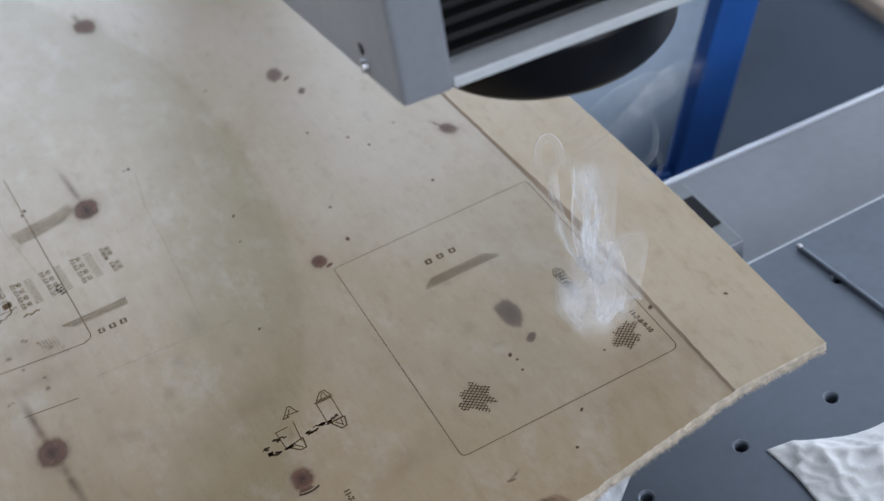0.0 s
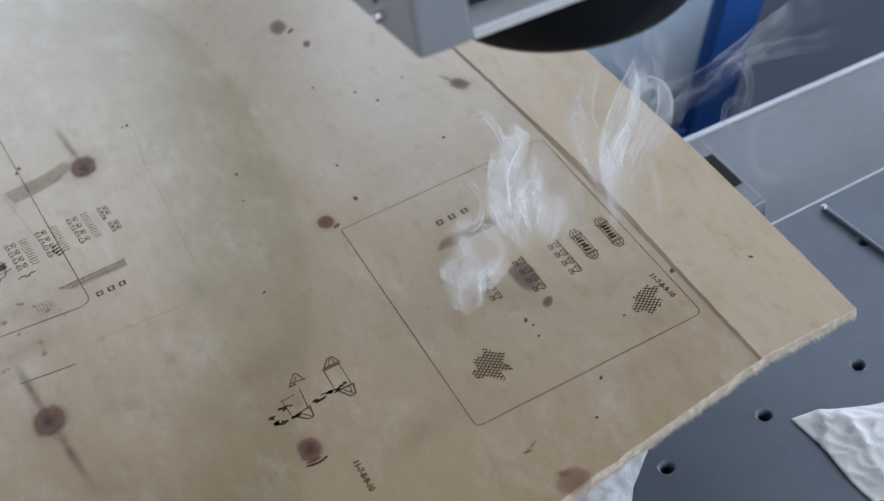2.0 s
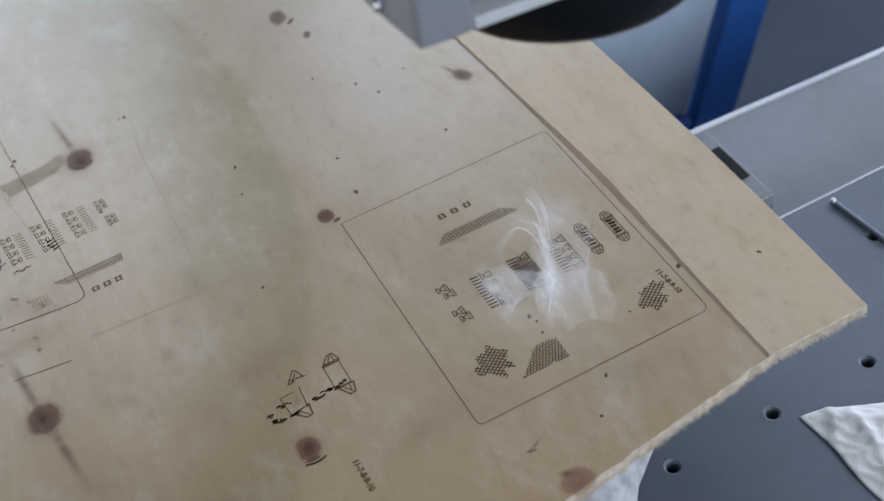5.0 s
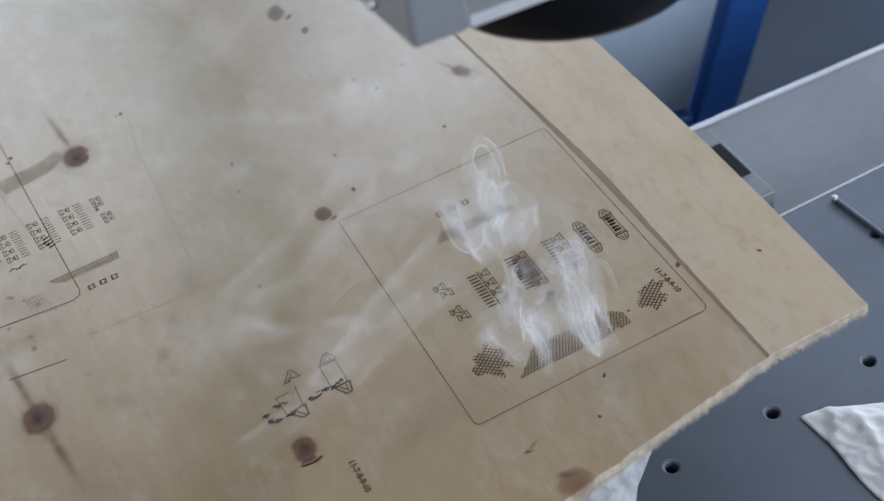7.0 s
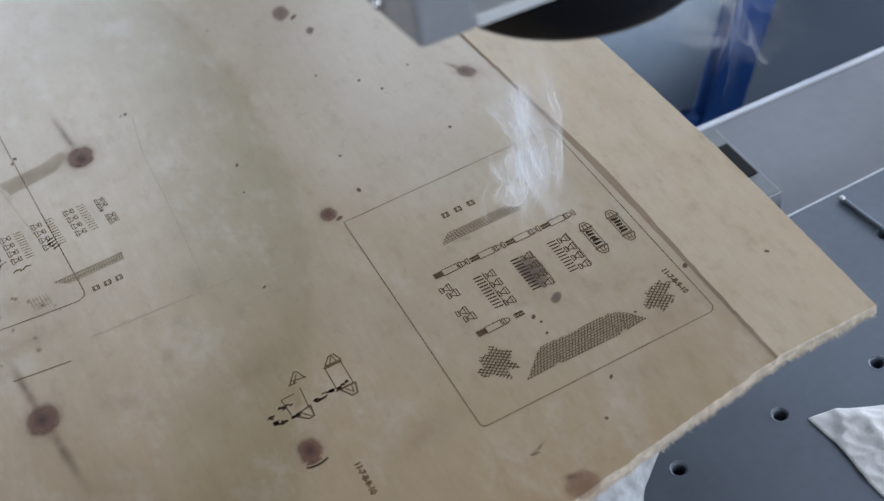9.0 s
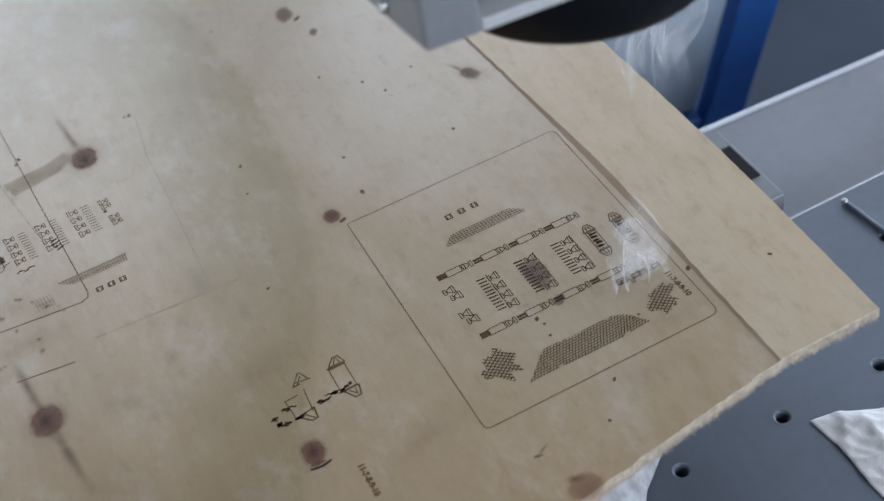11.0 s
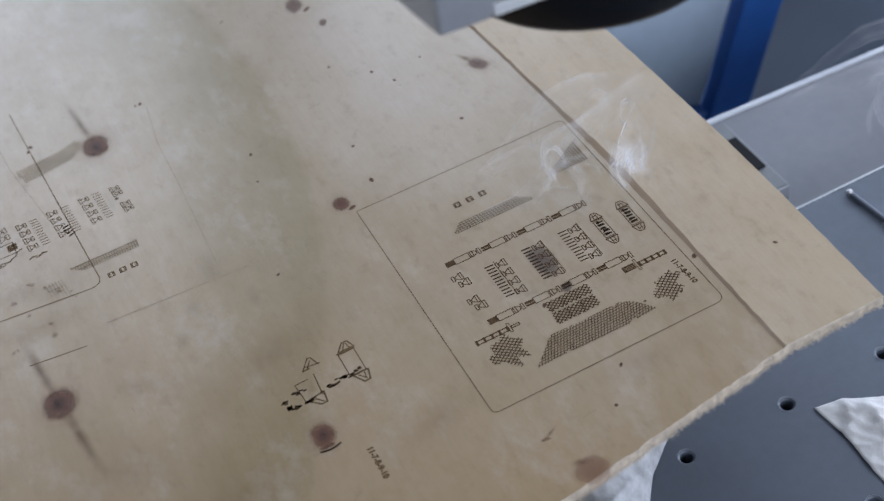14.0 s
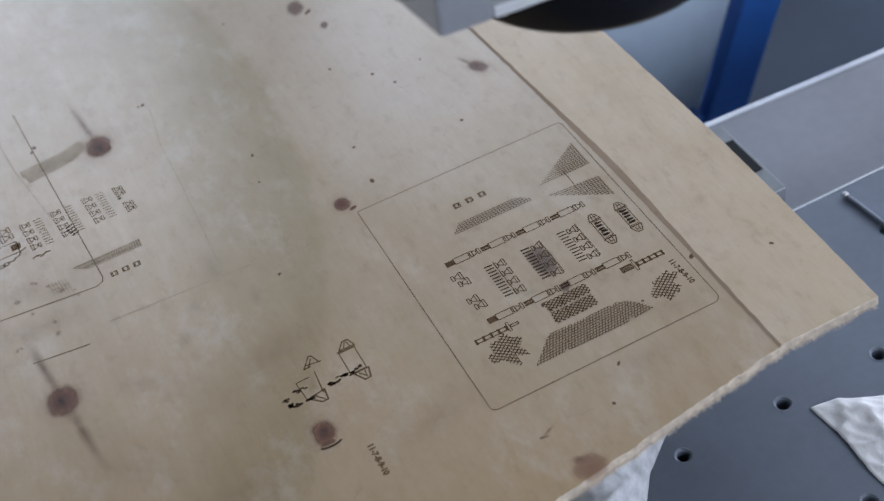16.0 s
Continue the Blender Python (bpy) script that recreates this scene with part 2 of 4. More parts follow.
def smoke_material(name, density):
    m = material(name, (0.9, 0.92, 0.95), 1.0, 0, 0)
    nt = m.node_tree
    uv = node(m, "ShaderNodeUVMap")
    uv.uv_map = "flow"
    sep = node(m, "ShaderNodeSeparateXYZ")
    link(m, uv.outputs[0], sep.inputs[0])

    def hump(s, power):
        a = maths(m, "ABSOLUTE", maths(m, "SUBTRACT", maths(m, "MULTIPLY", s, 2.0), 1.0))
        return maths(m, "SUBTRACT", 1.0, maths(m, "POWER", a, power))
    # a gauze sheet: thin in the middle, gathered into brighter folds along its wavering rims
    warp = noise_node(m, 40, 3, (1, 1, 1), 0.5)
    swirl = noise_node(m, 75, 3, (1, 1, 0.8), 0.5)
    u = maths(m, "ADD", sep.outputs[0], maths(m, "MULTIPLY", maths(m, "SUBTRACT", warp, 0.5), 0.7))
    v = maths(m, "ADD", sep.outputs[1], maths(m, "MULTIPLY", maths(m, "SUBTRACT", swirl, 0.5), 0.5))
    rim = ramp(m, u, [(0.06, (0, 0, 0)), (0.2, (0.9, 0.9, 0.9)), (0.32, (0.34, 0.34, 0.34)), (0.52, (0.2, 0.2, 0.2)), (0.68, (0.5, 0.5, 0.5)), (0.76, (0.22, 0.22, 0.22)), (0.88, (0.6, 0.6, 0.6)), (0.97, (0, 0, 0))])
    soft = maths(m, "MULTIPLY", hump(sep.outputs[0], 3.0), hump(sep.outputs[1], 2.0))
    ends = ramp(m, v, [(0.02, (0, 0, 0)), (0.25, (1, 1, 1)), (0.7, (1, 1, 1)), (0.95, (0, 0, 0))])
    cloud = ramp(m, noise_node(m, 48, 4, (1, 1, 0.8), 0.55), [(0.36, (0.25, 0.25, 0.25)), (0.64, (1, 1, 1))])
    s = maths(m, "MULTIPLY", maths(m, "MULTIPLY", rim, ends), cloud)
    info = node(m, "ShaderNodeObjectInfo")
    thin = maths(m, "MULTIPLY", density, maths(m, "ADD", 0.75, maths(m, "MULTIPLY", info.outputs["Random"], 0.25)))
    alpha = maths(m, "MULTIPLY", maths(m, "MULTIPLY", soft, s), thin)
    nt.nodes.remove(shader(m))
    lit, through_lit, clear = node(m, "ShaderNodeBsdfDiffuse"), node(m, "ShaderNodeBsdfTranslucent"), node(m, "ShaderNodeBsdfTransparent")
    for x in (lit, through_lit):
        x.inputs[0].default_value = (0.93, 0.94, 0.97, 1)
    both, out = node(m, "ShaderNodeMixShader"), node(m, "ShaderNodeMixShader")
    both.inputs[0].default_value = 0.45
    link(m, lit.outputs[0], both.inputs[1])
    link(m, through_lit.outputs[0], both.inputs[2])
    link(m, alpha, out.inputs[0])
    link(m, clear.outputs[0], out.inputs[1])
    link(m, both.outputs[0], out.inputs[2])
    link(m, out.outputs[0], nt.nodes["Material Output"].inputs[0])
    return m


SMOKE = smoke_material("smoke", 1.0)
SMOKE_THIN = smoke_material("thin_smoke", 0.45)

# ---- mesh helpers ----


def part(name, bm, mat, parent=None, label="", smooth=False):
    me = bpy.data.meshes.new(name)
    bm.normal_update()
    bm.to_mesh(me)
    bm.free()
    me.materials.append(mat)
    if smooth:
        for p in me.polygons:
            p.use_smooth = True
    ob = new(name, me)
    ob.parent = parent
    if label:
        ob["label"] = label
    return ob


def thing(name, label, category, group="", kind="", m=None):
    ob = new(name)
    ob.empty_display_size = 0.02
    if m is not None:
        ob.matrix_world = m
    return tagged(ob, label, category, group, kind)


def box(bm, x0, x1, y0, y1, z0, z1, bevel=0.0, turn=None):
    made = bmesh.ops.create_cube(bm, size=1, matrix=Matrix.Translation(((x0 + x1) / 2, (y0 + y1) / 2, (z0 + z1) / 2)) @ Matrix.Diagonal((x1 - x0, y1 - y0, z1 - z0, 1)))
    if bevel:
        edges = list({e for v in made["verts"] for e in v.link_edges})
        bmesh.ops.bevel(bm, geom=edges, offset=bevel, segments=3, affect="EDGES", profile=0.6)
    return bm


def boxed(*args, bevel=0.0):
    return box(bmesh.new(), *args, bevel=bevel)


def lathe(bm, profile, centre, count=64):
    """Turn a profile of (radius, height) pairs about an upright axis."""
    rings = []
    for r, z in profile:
        rings.append([bm.verts.new((centre[0] + r * math.cos(2 * math.pi * k / count), centre[1] + r * math.sin(2 * math.pi * k / count), z)) for k in range(count)])
    for a, b in zip(rings, rings[1:]):
        for k in range(count):
            bm.faces.new((a[k], a[(k + 1) % count], b[(k + 1) % count], b[k]))
    bm.faces.new(rings[0][::-1])
    bm.faces.new(rings[-1])
    return bm


def rod(bm, a, b, r, count=12):
    a, b = Vector(a), Vector(b)
    m = Matrix.Translation((a + b) / 2) @ (b - a).to_track_quat("Z", "Y").to_matrix().to_4x4()
    bmesh.ops.create_cone(bm, cap_ends=True, segments=count, radius1=r, radius2=r, depth=(b - a).length, matrix=m)
    return bm


# ---- the room ----
FLOOR_Z = -0.95


def room():
    floor = part("floor", boxed(-4.2, 4.2, -4.2, 4.2, FLOOR_Z - 0.1, FLOOR_Z), FLOOR)
    tagged(floor, "grey painted workshop floor", "floor", kind="structure")
    ceiling = part("ceiling", boxed(-4.2, 4.2, -4.2, 4.2, 3.6, 3.7), DARKWALL)
    tagged(ceiling, "grey sheet workshop ceiling", "ceiling", kind="structure")
    bm = bmesh.new()
    box(bm, -4.2, 4.2, 4.0, 4.2, FLOOR_Z, 0.5)
    box(bm, -4.2, 4.2, 4.0, 4.2, 3.15, 3.6)
    box(bm, -4.2, -4.0, 4.0, 4.2, 0.5, 3.15)
    box(bm, 3.0, 4.2, 4.0, 4.2, 0.5, 3.15)
    for x in (-2.6, -1.1, 1.4):
        box(bm, x, x + 0.06, 4.02, 4.1, 0.5, 3.15)
    tagged(part("wall_north", bm, WALLS), "off-white wall with a wide window", "wall", kind="structure")
    bm = bmesh.new()
    box(bm, 4.0, 4.2, -4.0, 4.0, FLOOR_Z, 0.4)
    box(bm, 4.0, 4.2, -4.0, 4.0, 3.1, 3.6)
    box(bm, 4.0, 4.2, -4.0, -1.7, 0.4, 3.1)
    box(bm, 4.0, 4.2, 3.2, 4.0, 0.4, 3.1)
    tagged(part("wall_east", bm, WALLS), "off-white wall with a wide window", "wall", kind="structure")
    tagged(part("wall_west", boxed(-4.2, -4.0, -4.0, 4.0, FLOOR_Z, 3.6), WALLS), "plain off-white wall", "wall", kind="structure")
    # unseen wall; its opening is made up to go with the fill lamp
    bm = bmesh.new()
    box(bm, -4.2, 4.2, -4.2, -4.0, FLOOR_Z, 0.9)
    box(bm, -4.2, 4.2, -4.2, -4.0, 2.9, 3.6)
    box(bm, -4.2, -0.3, -4.2, -4.0, 0.9, 2.9)
    box(bm, 2.1, 4.2, -4.2, -4.0, 0.9, 2.9)
    tagged(part("wall_south", bm, WALLS), "off-white wall with a small added opening", "wall", kind="structure")


room()

# ---- the marking machine ----
TABLE_Z = -0.066


def plate_with_holes(x0, x1, y0, y1, top, thick, holes, r):
    cu = bpy.data.curves.new("plate", "CURVE")
    cu.dimensions, cu.fill_mode, cu.extrude, cu.bevel_depth, cu.bevel_resolution = "2D", "BOTH", thick / 2 - 0.0009, 0.0009, 1
    sp = cu.splines.new("POLY")
    sp.points.add(3)
    for p, (x, y) in zip(sp.points, ((x0, y0), (x1, y0), (x1, y1), (x0, y1))):
        p.co = (x, y, 0, 1)
    sp.use_cyclic_u = True
    for hx, hy in holes:
        sp = cu.splines.new("POLY")
        sp.points.add(27)
        for k, p in enumerate(sp.points):
            a = -2 * math.pi * k / 28
            p.co = (hx + r * math.cos(a), hy + r * math.sin(a), 0, 1)
        sp.use_cyclic_u = True
    ob = bpy.data.objects.new("plate", cu)
    scene.collection.objects.link(ob)
    bpy.context.view_layer.update()
    me = bpy.data.meshes.new_from_object(ob.evaluated_get(bpy.context.evaluated_depsgraph_get()))
    bpy.data.objects.remove(ob)
    bm = bmesh.new()
    bm.from_mesh(me)
    bmesh.ops.translate(bm, verts=bm.verts, vec=(0, 0, top - thick / 2))
    return bm


def machine():
    bench = thing("machine_base", "light grey machine base carrying a drilled steel work plate", "machine base", m=pose(0, 0, 0))
    body = boxed(-0.5, 0.9, -0.5, 0.172, -0.16, -0.088, bevel=0.003)
    part("base_slab", body, CAST, bench, "light grey painted slab")
    part("edge_strip", boxed(-0.5, 0.9, 0.1705, 0.1745, -0.12, -0.0872, bevel=0.0008), EDGE, bench, "bright bevelled edge")
    bench.rotation_euler = (0, 0, radians(-2.4))
    bench.location = (-0.002, 0.0095, 0)
    cab = part("cabinet", boxed(-0.45, 0.2, -0.45, 0.10, FLOOR_Z, -0.16, bevel=0.01), CAST, bench)
    holes = [(0.0245 + 0.0525 * i, -0.0195 + 0.0595 * j) for i in range(-6, 9) for j in range(-4, 2)]
    plate = part("work_plate", plate_with_holes(-0.32, 0.52, -0.30, 0.0745, TABLE_Z, 0.02, holes, 0.0038), STEEL)
    tagged(plate, "dark grey steel work plate with a grid of drilled holes", "work plate")
    rim = None
    for hx, hy in holes:
        if hx > -0.01 and -0.15 < hy:
            if rim is None:
                rim = lathe(bmesh.new(), [(0.0036, -0.0012), (0.00385, -0.0004), (0.0041, 0.0002)], (0, 0), 28)
                for f in [f for f in rim.faces if len(f.verts) > 4]:
                    rim.faces.remove(f)
                first = part("hole_rim", rim, EDGE, plate, "bright countersunk rim", True)
                ob = first
            else:
                ob = new("hole_rim", first.data)
                ob.parent = plate
            ob.location = (hx, hy, TABLE_Z)
    part("plate_edge", boxed(-0.32, 0.52, 0.0745, 0.0757, TABLE_Z - 0.006, TABLE_Z + 0.0003), EDGE, plate, "bright chamfered edge")
    # clamp beside the plate
    clamp = thing("clamp_block", "grey metal clamp block with a black slot", "clamp")
    part("body", boxed(0.176, 0.2128, 0.0915, 0.149, -0.088, -0.0655, bevel=0.0015), worn("clamp_grey", (0.24, 0.26, 0.28), 0.5, 0.2), clamp)
    part("slot", boxed(0.178, 0.2105, 0.108, 0.135, -0.0658, -0.0648, bevel=0.0003), BLACK, clamp, "black slot")
    part("end_cap", boxed(0.1765, 0.2122, 0.0905, 0.0918, -0.0875, -0.0662), HEAD, clamp, "grey end cap")
    # loose steel needle on the plate
    pin = thing("scriber_rod", "thin steel rod with a bright tip on the work plate", "rod")
    part("shaft", rod(bmesh.new(), (0.2325, 0.067, TABLE_Z + 0.0016), (0.2455, -0.06, TABLE_Z + 0.0016), 0.0013), STEEL, pin)
    bm = bmesh.new()
    bmesh.ops.create_uvsphere(bm, u_segments=16, v_segments=10, radius=0.0018, matrix=Matrix.Translation((0.2322, 0.0685, TABLE_Z + 0.0018)))
    part("tip", bm, SCREW, pin, "shiny rounded tip", True)


machine()


def laser_head():
    """The scanning head on its arm and column. Its own x runs along the front."""
    head = thing("laser_head", "silver-grey laser marking head with a black finned grille and lens", "laser head", m=pose(0.007, 0.007, 0.18, 0, 0, -4.5))
    w, d, h = 0.166, 0.2, 0.17
    bm = boxed(0, 0.0185, 0, d, 0, h, bevel=0.0022)
    for v in bm.verts:
        if v.co.x < 0.008:
            v.co.x -= 0.19 * v.co.y
    part("side_panel", bm, HEAD, head, "silver-grey rounded side panel")
    part("side_panel", boxed(w - 0.0165, w, 0, d, 0, h, bevel=0.0022), HEAD, head, "silver-grey rounded side panel")
    part("top_panel", boxed(0.0165, w - 0.0165, 0, d, h - 0.02, h, bevel=0.001), HEAD, head)
    part("back_panel", boxed(0.0165, w - 0.0165, d - 0.01, d, 0.004, h - 0.02), HEAD, head)
    part("sill", boxed(0.0185, w - 0.0165, 0.0005, 0.0145, 0.0, 0.0045, bevel=0.001), SILL, head, "pale grey sill under the grille")
    part("underside", boxed(0.0185, w - 0.0165, 0.0145, d - 0.01, 0.0, 0.004), HEAD, head)
    part("grille_back", boxed(0.0185, w - 0.0165, 0.0145, 0.0185, 0.0042, h - 0.02), BLACK, head)
    for k in range(22):
        z = 0.0075 + 0.0064 * k
        part("fin", boxed(0.0185, w - 0.0165, 0.0078, 0.0145, z, z + 0.0026, bevel=0.0005), RIB, head)
    lens = part("lens_barrel", lathe(bmesh.new(), [(0.046, 0.0), (0.0515, -0.001), (0.0525, -0.004), (0.0525, -0.022), (0.051, -0.0245), (0.038, -0.0245), (0.033, -0.021)], (0.0742, 0.0546)), BLACK, head, "round black field lens barrel", True)
    part("lens_glass", lathe(bmesh.new(), [(0.033, -0.0212), (0.02, -0.0216), (0.001, -0.0218)], (0.0742, 0.0546), 48), material("coated_glass", (0.02, 0.03, 0.05), 0.05, 0, 0.8), lens)
    bm = bmesh.new()
    rod(bm, (-0.0015, 0.0235, 0.0048), (-0.0060, 0.0235, 0.0048), 0.0024, 16)
    part("screw", bm, SCREW, head, "bright screw head")
    # no hole is cut: a solid black disc paints the dark inside it
    bm = bmesh.new()
    rod(bm, (-0.0015, 0.0245, 0.0115), (-0.00495, 0.0245, 0.0115), 0.0022, 16)
    part("screw_hole", bm, BLACK, head, "black disc for the shade in a screw hole")
    column = thing("machine_column", "grey upright column with an arm that holds the marking head", "column")
    part("post", boxed(0.035, 0.135, 0.60, 0.74, FLOOR_Z, 1.0, bevel=0.006), HEAD, column)
    part("arm", boxed(0.05, 0.12, 0.2, 0.60, 0.255, 0.33, bevel=0.004), HEAD, column)


laser_head()


def blue_frame():
    """Blue square-tube stand with a grey sheet in it, behind the machine."""
    stand = thing("blue_frame_stand", "blue enamelled steel frame with a blue-grey sheet panel, leaning", "stand", m=pose(0.309, 0.3, -0.218, 0, 16.5, 0))
    part("post", boxed(0.002, 0.036, 0.0, 0.014, -0.70, 0.34, bevel=0.002), BLUE, stand)
    part("rail", boxed(-0.55, 0.0, 0.001, 0.029, -0.04, -0.001, bevel=0.002), BLUE, stand)
    part("panel", boxed(-0.16, 0.0, 0.012, 0.016, -0.001, 0.15), PANEL, stand, "blue-grey sheet panel")


blue_frame()


def brown_box():
    b = thing("brown_crate", "plain brown board crate on the floor", "crate", m=pose(1.262, 0.8, FLOOR_Z))
    part("side", boxed(0, 0.6, 0, 0.7, 0, 0.012, bevel=0.003), CARD, b)
    part("lid", boxed(0.0, 0.6, 0.0, 0.7, 0.012, 0.03, bevel=0.003), CARD, b)


brown_box()

# ---- the board ----
mm = 0.001
board = thing("plywood_board", "pale scorched plywood sheet with knots and laser-burnt drawings", "plywood sheet")
THICK = 0.0038


def step_x(y):
    """Where the upper veneer of the right-hand strip begins."""
    t = (y + 0.035) / 0.26
    return 0.1133 - 0.0005 * t - 0.0065 * max(0.0, t) ** 2.6


def edge_y(x):
    """The sawn front edge, torn and not quite straight."""
    return -0.0332 - 0.138 * max(0, 0.115 - x) + 0.0008 * noise.noise((x * 120, 0, 3)) + 0.00045 * noise.noise((x * 520, 2, 0))


def right_x(y):
    return 0.1625 + 0.0018 * math.sin(min(1.0, max(0.0, (y + 0.03) / 0.21)) * math.pi) + 0.0003 * noise.noise((y * 120, 5, 0))


def board_body():
    bm = bmesh.new()
    xs = [-0.42 + 0.001 * k for k in range(0, 583)]
    xs = [x for x in xs if x < 0.1615] + [0.1622]
    top = [(x, edge_y(x)) for x in xs]
    side = [(right_x(y), y) for y in [-0.031 + 0.006 * k for k in range(1, 99)]]
    ring = top + side + [(0.1625, 0.565), (-0.42, 0.565)]
    f = bm.faces.new([bm.verts.new((x, y, 0)) for x, y in ring])
    made = bmesh.ops.extrude_face_region(bm, geom=[f])
    bmesh.ops.translate(bm, verts=[v for v in made["geom"] if isinstance(v, bmesh.types.BMVert)], vec=(0, 0, -THICK))
    for v in bm.verts:
        if v.co.z < -0.001 and v.co.y < 0:
            v.co.y += -0.0008 + 0.0003 * noise.noise((v.co.x * 300, 7, 1))
    bmesh.ops.recalc_face_normals(bm, faces=bm.faces)
    for f in bm.faces:
        if abs(f.normal.z) < 0.7:
            f.material_index = 1
    part("panel", bm, WOOD, board).data.materials.append(FIBRE)
    # raised veneer strip with a sloping, torn inner edge
    bm = bmesh.new()
    n, rows = 150, []
    up = 0.0009
    for k in range(n + 1):
        y = -0.0318 + (0.565 + 0.0318) * k / n
        wide = 0.0012 + 0.002 * math.exp(-((y - 0.095) / 0.05) ** 2) + 0.0004 * noise.noise((y * 90, 0, 0))
        x = step_x(y) + 0.0004 * noise.noise((y * 200, 3, 0))
        rows.append([bm.verts.new(p) for p in ((x, y, 0.00004), (x + wide, y, up), (right_x(y) - 0.0006, y, up), (right_x(y) - 0.0002, y, up * 0.4), (right_x(y) - 0.0002, y, -0.0002))])
        if k == 0:
            for v in rows[0]:
                v.co.y = edge_y(v.co.x) - 0.0002
            rows[0][0].co.x, rows[0][1].co.x = rows[0][0].co.x + 0.0001, rows[0][1].co.x + 0.0001
    for a, b in zip(rows, rows[1:]):
        for j in range(4):
            f = bm.faces.new((a[j], a[j + 1], b[j + 1], b[j]))
            if j == 0:
                f.material_index = 1
    bm.faces.new(rows[0][::-1]).material_index = 2
    ob = part("upper_veneer", bm, WOOD_BARE, board, "lighter bare veneer strip with a torn edge, its shade painted brown")
    ob.data.materials.append(STEP)
    ob.data.materials.append(FIBRE)


board_body()


def torn_edge():
    """Splinters and fibres that hang along the sawn front edge."""
    bm = bmesh.new()
    rnd = random.Random(4)
    for k in range(14000):
        x = rnd.uniform(-0.2, 0.161)
        clump = 0.7 + 0.5 * abs(noise.noise((x * 130, 1, 1)))
        z = -rnd.uniform(0.0002, 1.0) * THICK if k % 3 else -THICK
        y = edge_y(x) + 0.0008 * z / THICK
        l, w = (rnd.uniform(0.0003, 0.0017) if k % 9 else rnd.uniform(0.0012, 0.003)) * clump, rnd.uniform(0.00005, 0.00022)
        s = rnd.uniform(-0.0012, 0.0012)
        a, b, c = bm.verts.new((x - w, y + 0.0006, z)), bm.verts.new((x + w, y + 0.0006, z)), bm.verts.new((x, y + 0.0006, z - w))
        d = bm.verts.new((x + s, y - l, z - rnd.uniform(-0.0003, 0.0012 if k % 3 else 0.0024) * clump))
        for f in ((a, b, d), (b, c, d), (c, a, d)):
            bm.faces.new(f)
    tagged(part("torn_edge", bm, FIBRE, board, "pale ragged torn fibres"), kind="stuff")


torn_edge()


def stain(name, x, y, rx, ry, mat, z=0.00004, turn=0.0, tail=0.0, both=False, label=""):
    """A soaked-in spot of rx by ry millimetres, drawn out along the grain by its tails."""
    bm = bmesh.new()
    uv = bm.loops.layers.uv.new("soak")
    n = 28
    rings = [0.0, 0.3, 0.6, 1.0]
    verts, val = [], {}
    for q in rings:
        row = []
        for k in range(n if q else 1):
            a = 2 * math.pi * k / n
            r = q * (1 + 0.16 * noise.noise((x * 0.1 + math.cos(a), y * 0.1 + math.sin(a), 0)))
            px, py = rx * r * math.cos(a), ry * r * math.sin(a)
            v = bm.verts.new((px * mm, py * mm, 0))
            val[v] = q
            row.append(v)
        verts.append(row)
    for k in range(n):
        bm.faces.new((verts[0][0], verts[1][k], verts[1][(k + 1) % n]))
        for a, b in zip(verts[1:], verts[2:]):
            bm.faces.new((a[k], b[k], b[(k + 1) % n], a[(k + 1) % n]))
    for f in bm.faces:
        for l in f.loops:
            l[uv].uv = (val[l.vert], 0.5)
    ob = part(name, bm, mat, board, label)
    ob.location = (x * mm, y * mm, z)
    ob.rotation_euler = (0, 0, radians(turn))
    for side in ((1, -1) if both else (1,)) if tail else ():
        c, s = math.cos(radians(turn)), math.sin(radians(turn))
        far = side * (ry * 0.55 + tail * 0.45)
        stain(name, x - s * far, y + c * far, rx * 0.36, tail * 0.75, TAIL, z + 0.00001, turn, label=label)
    return ob


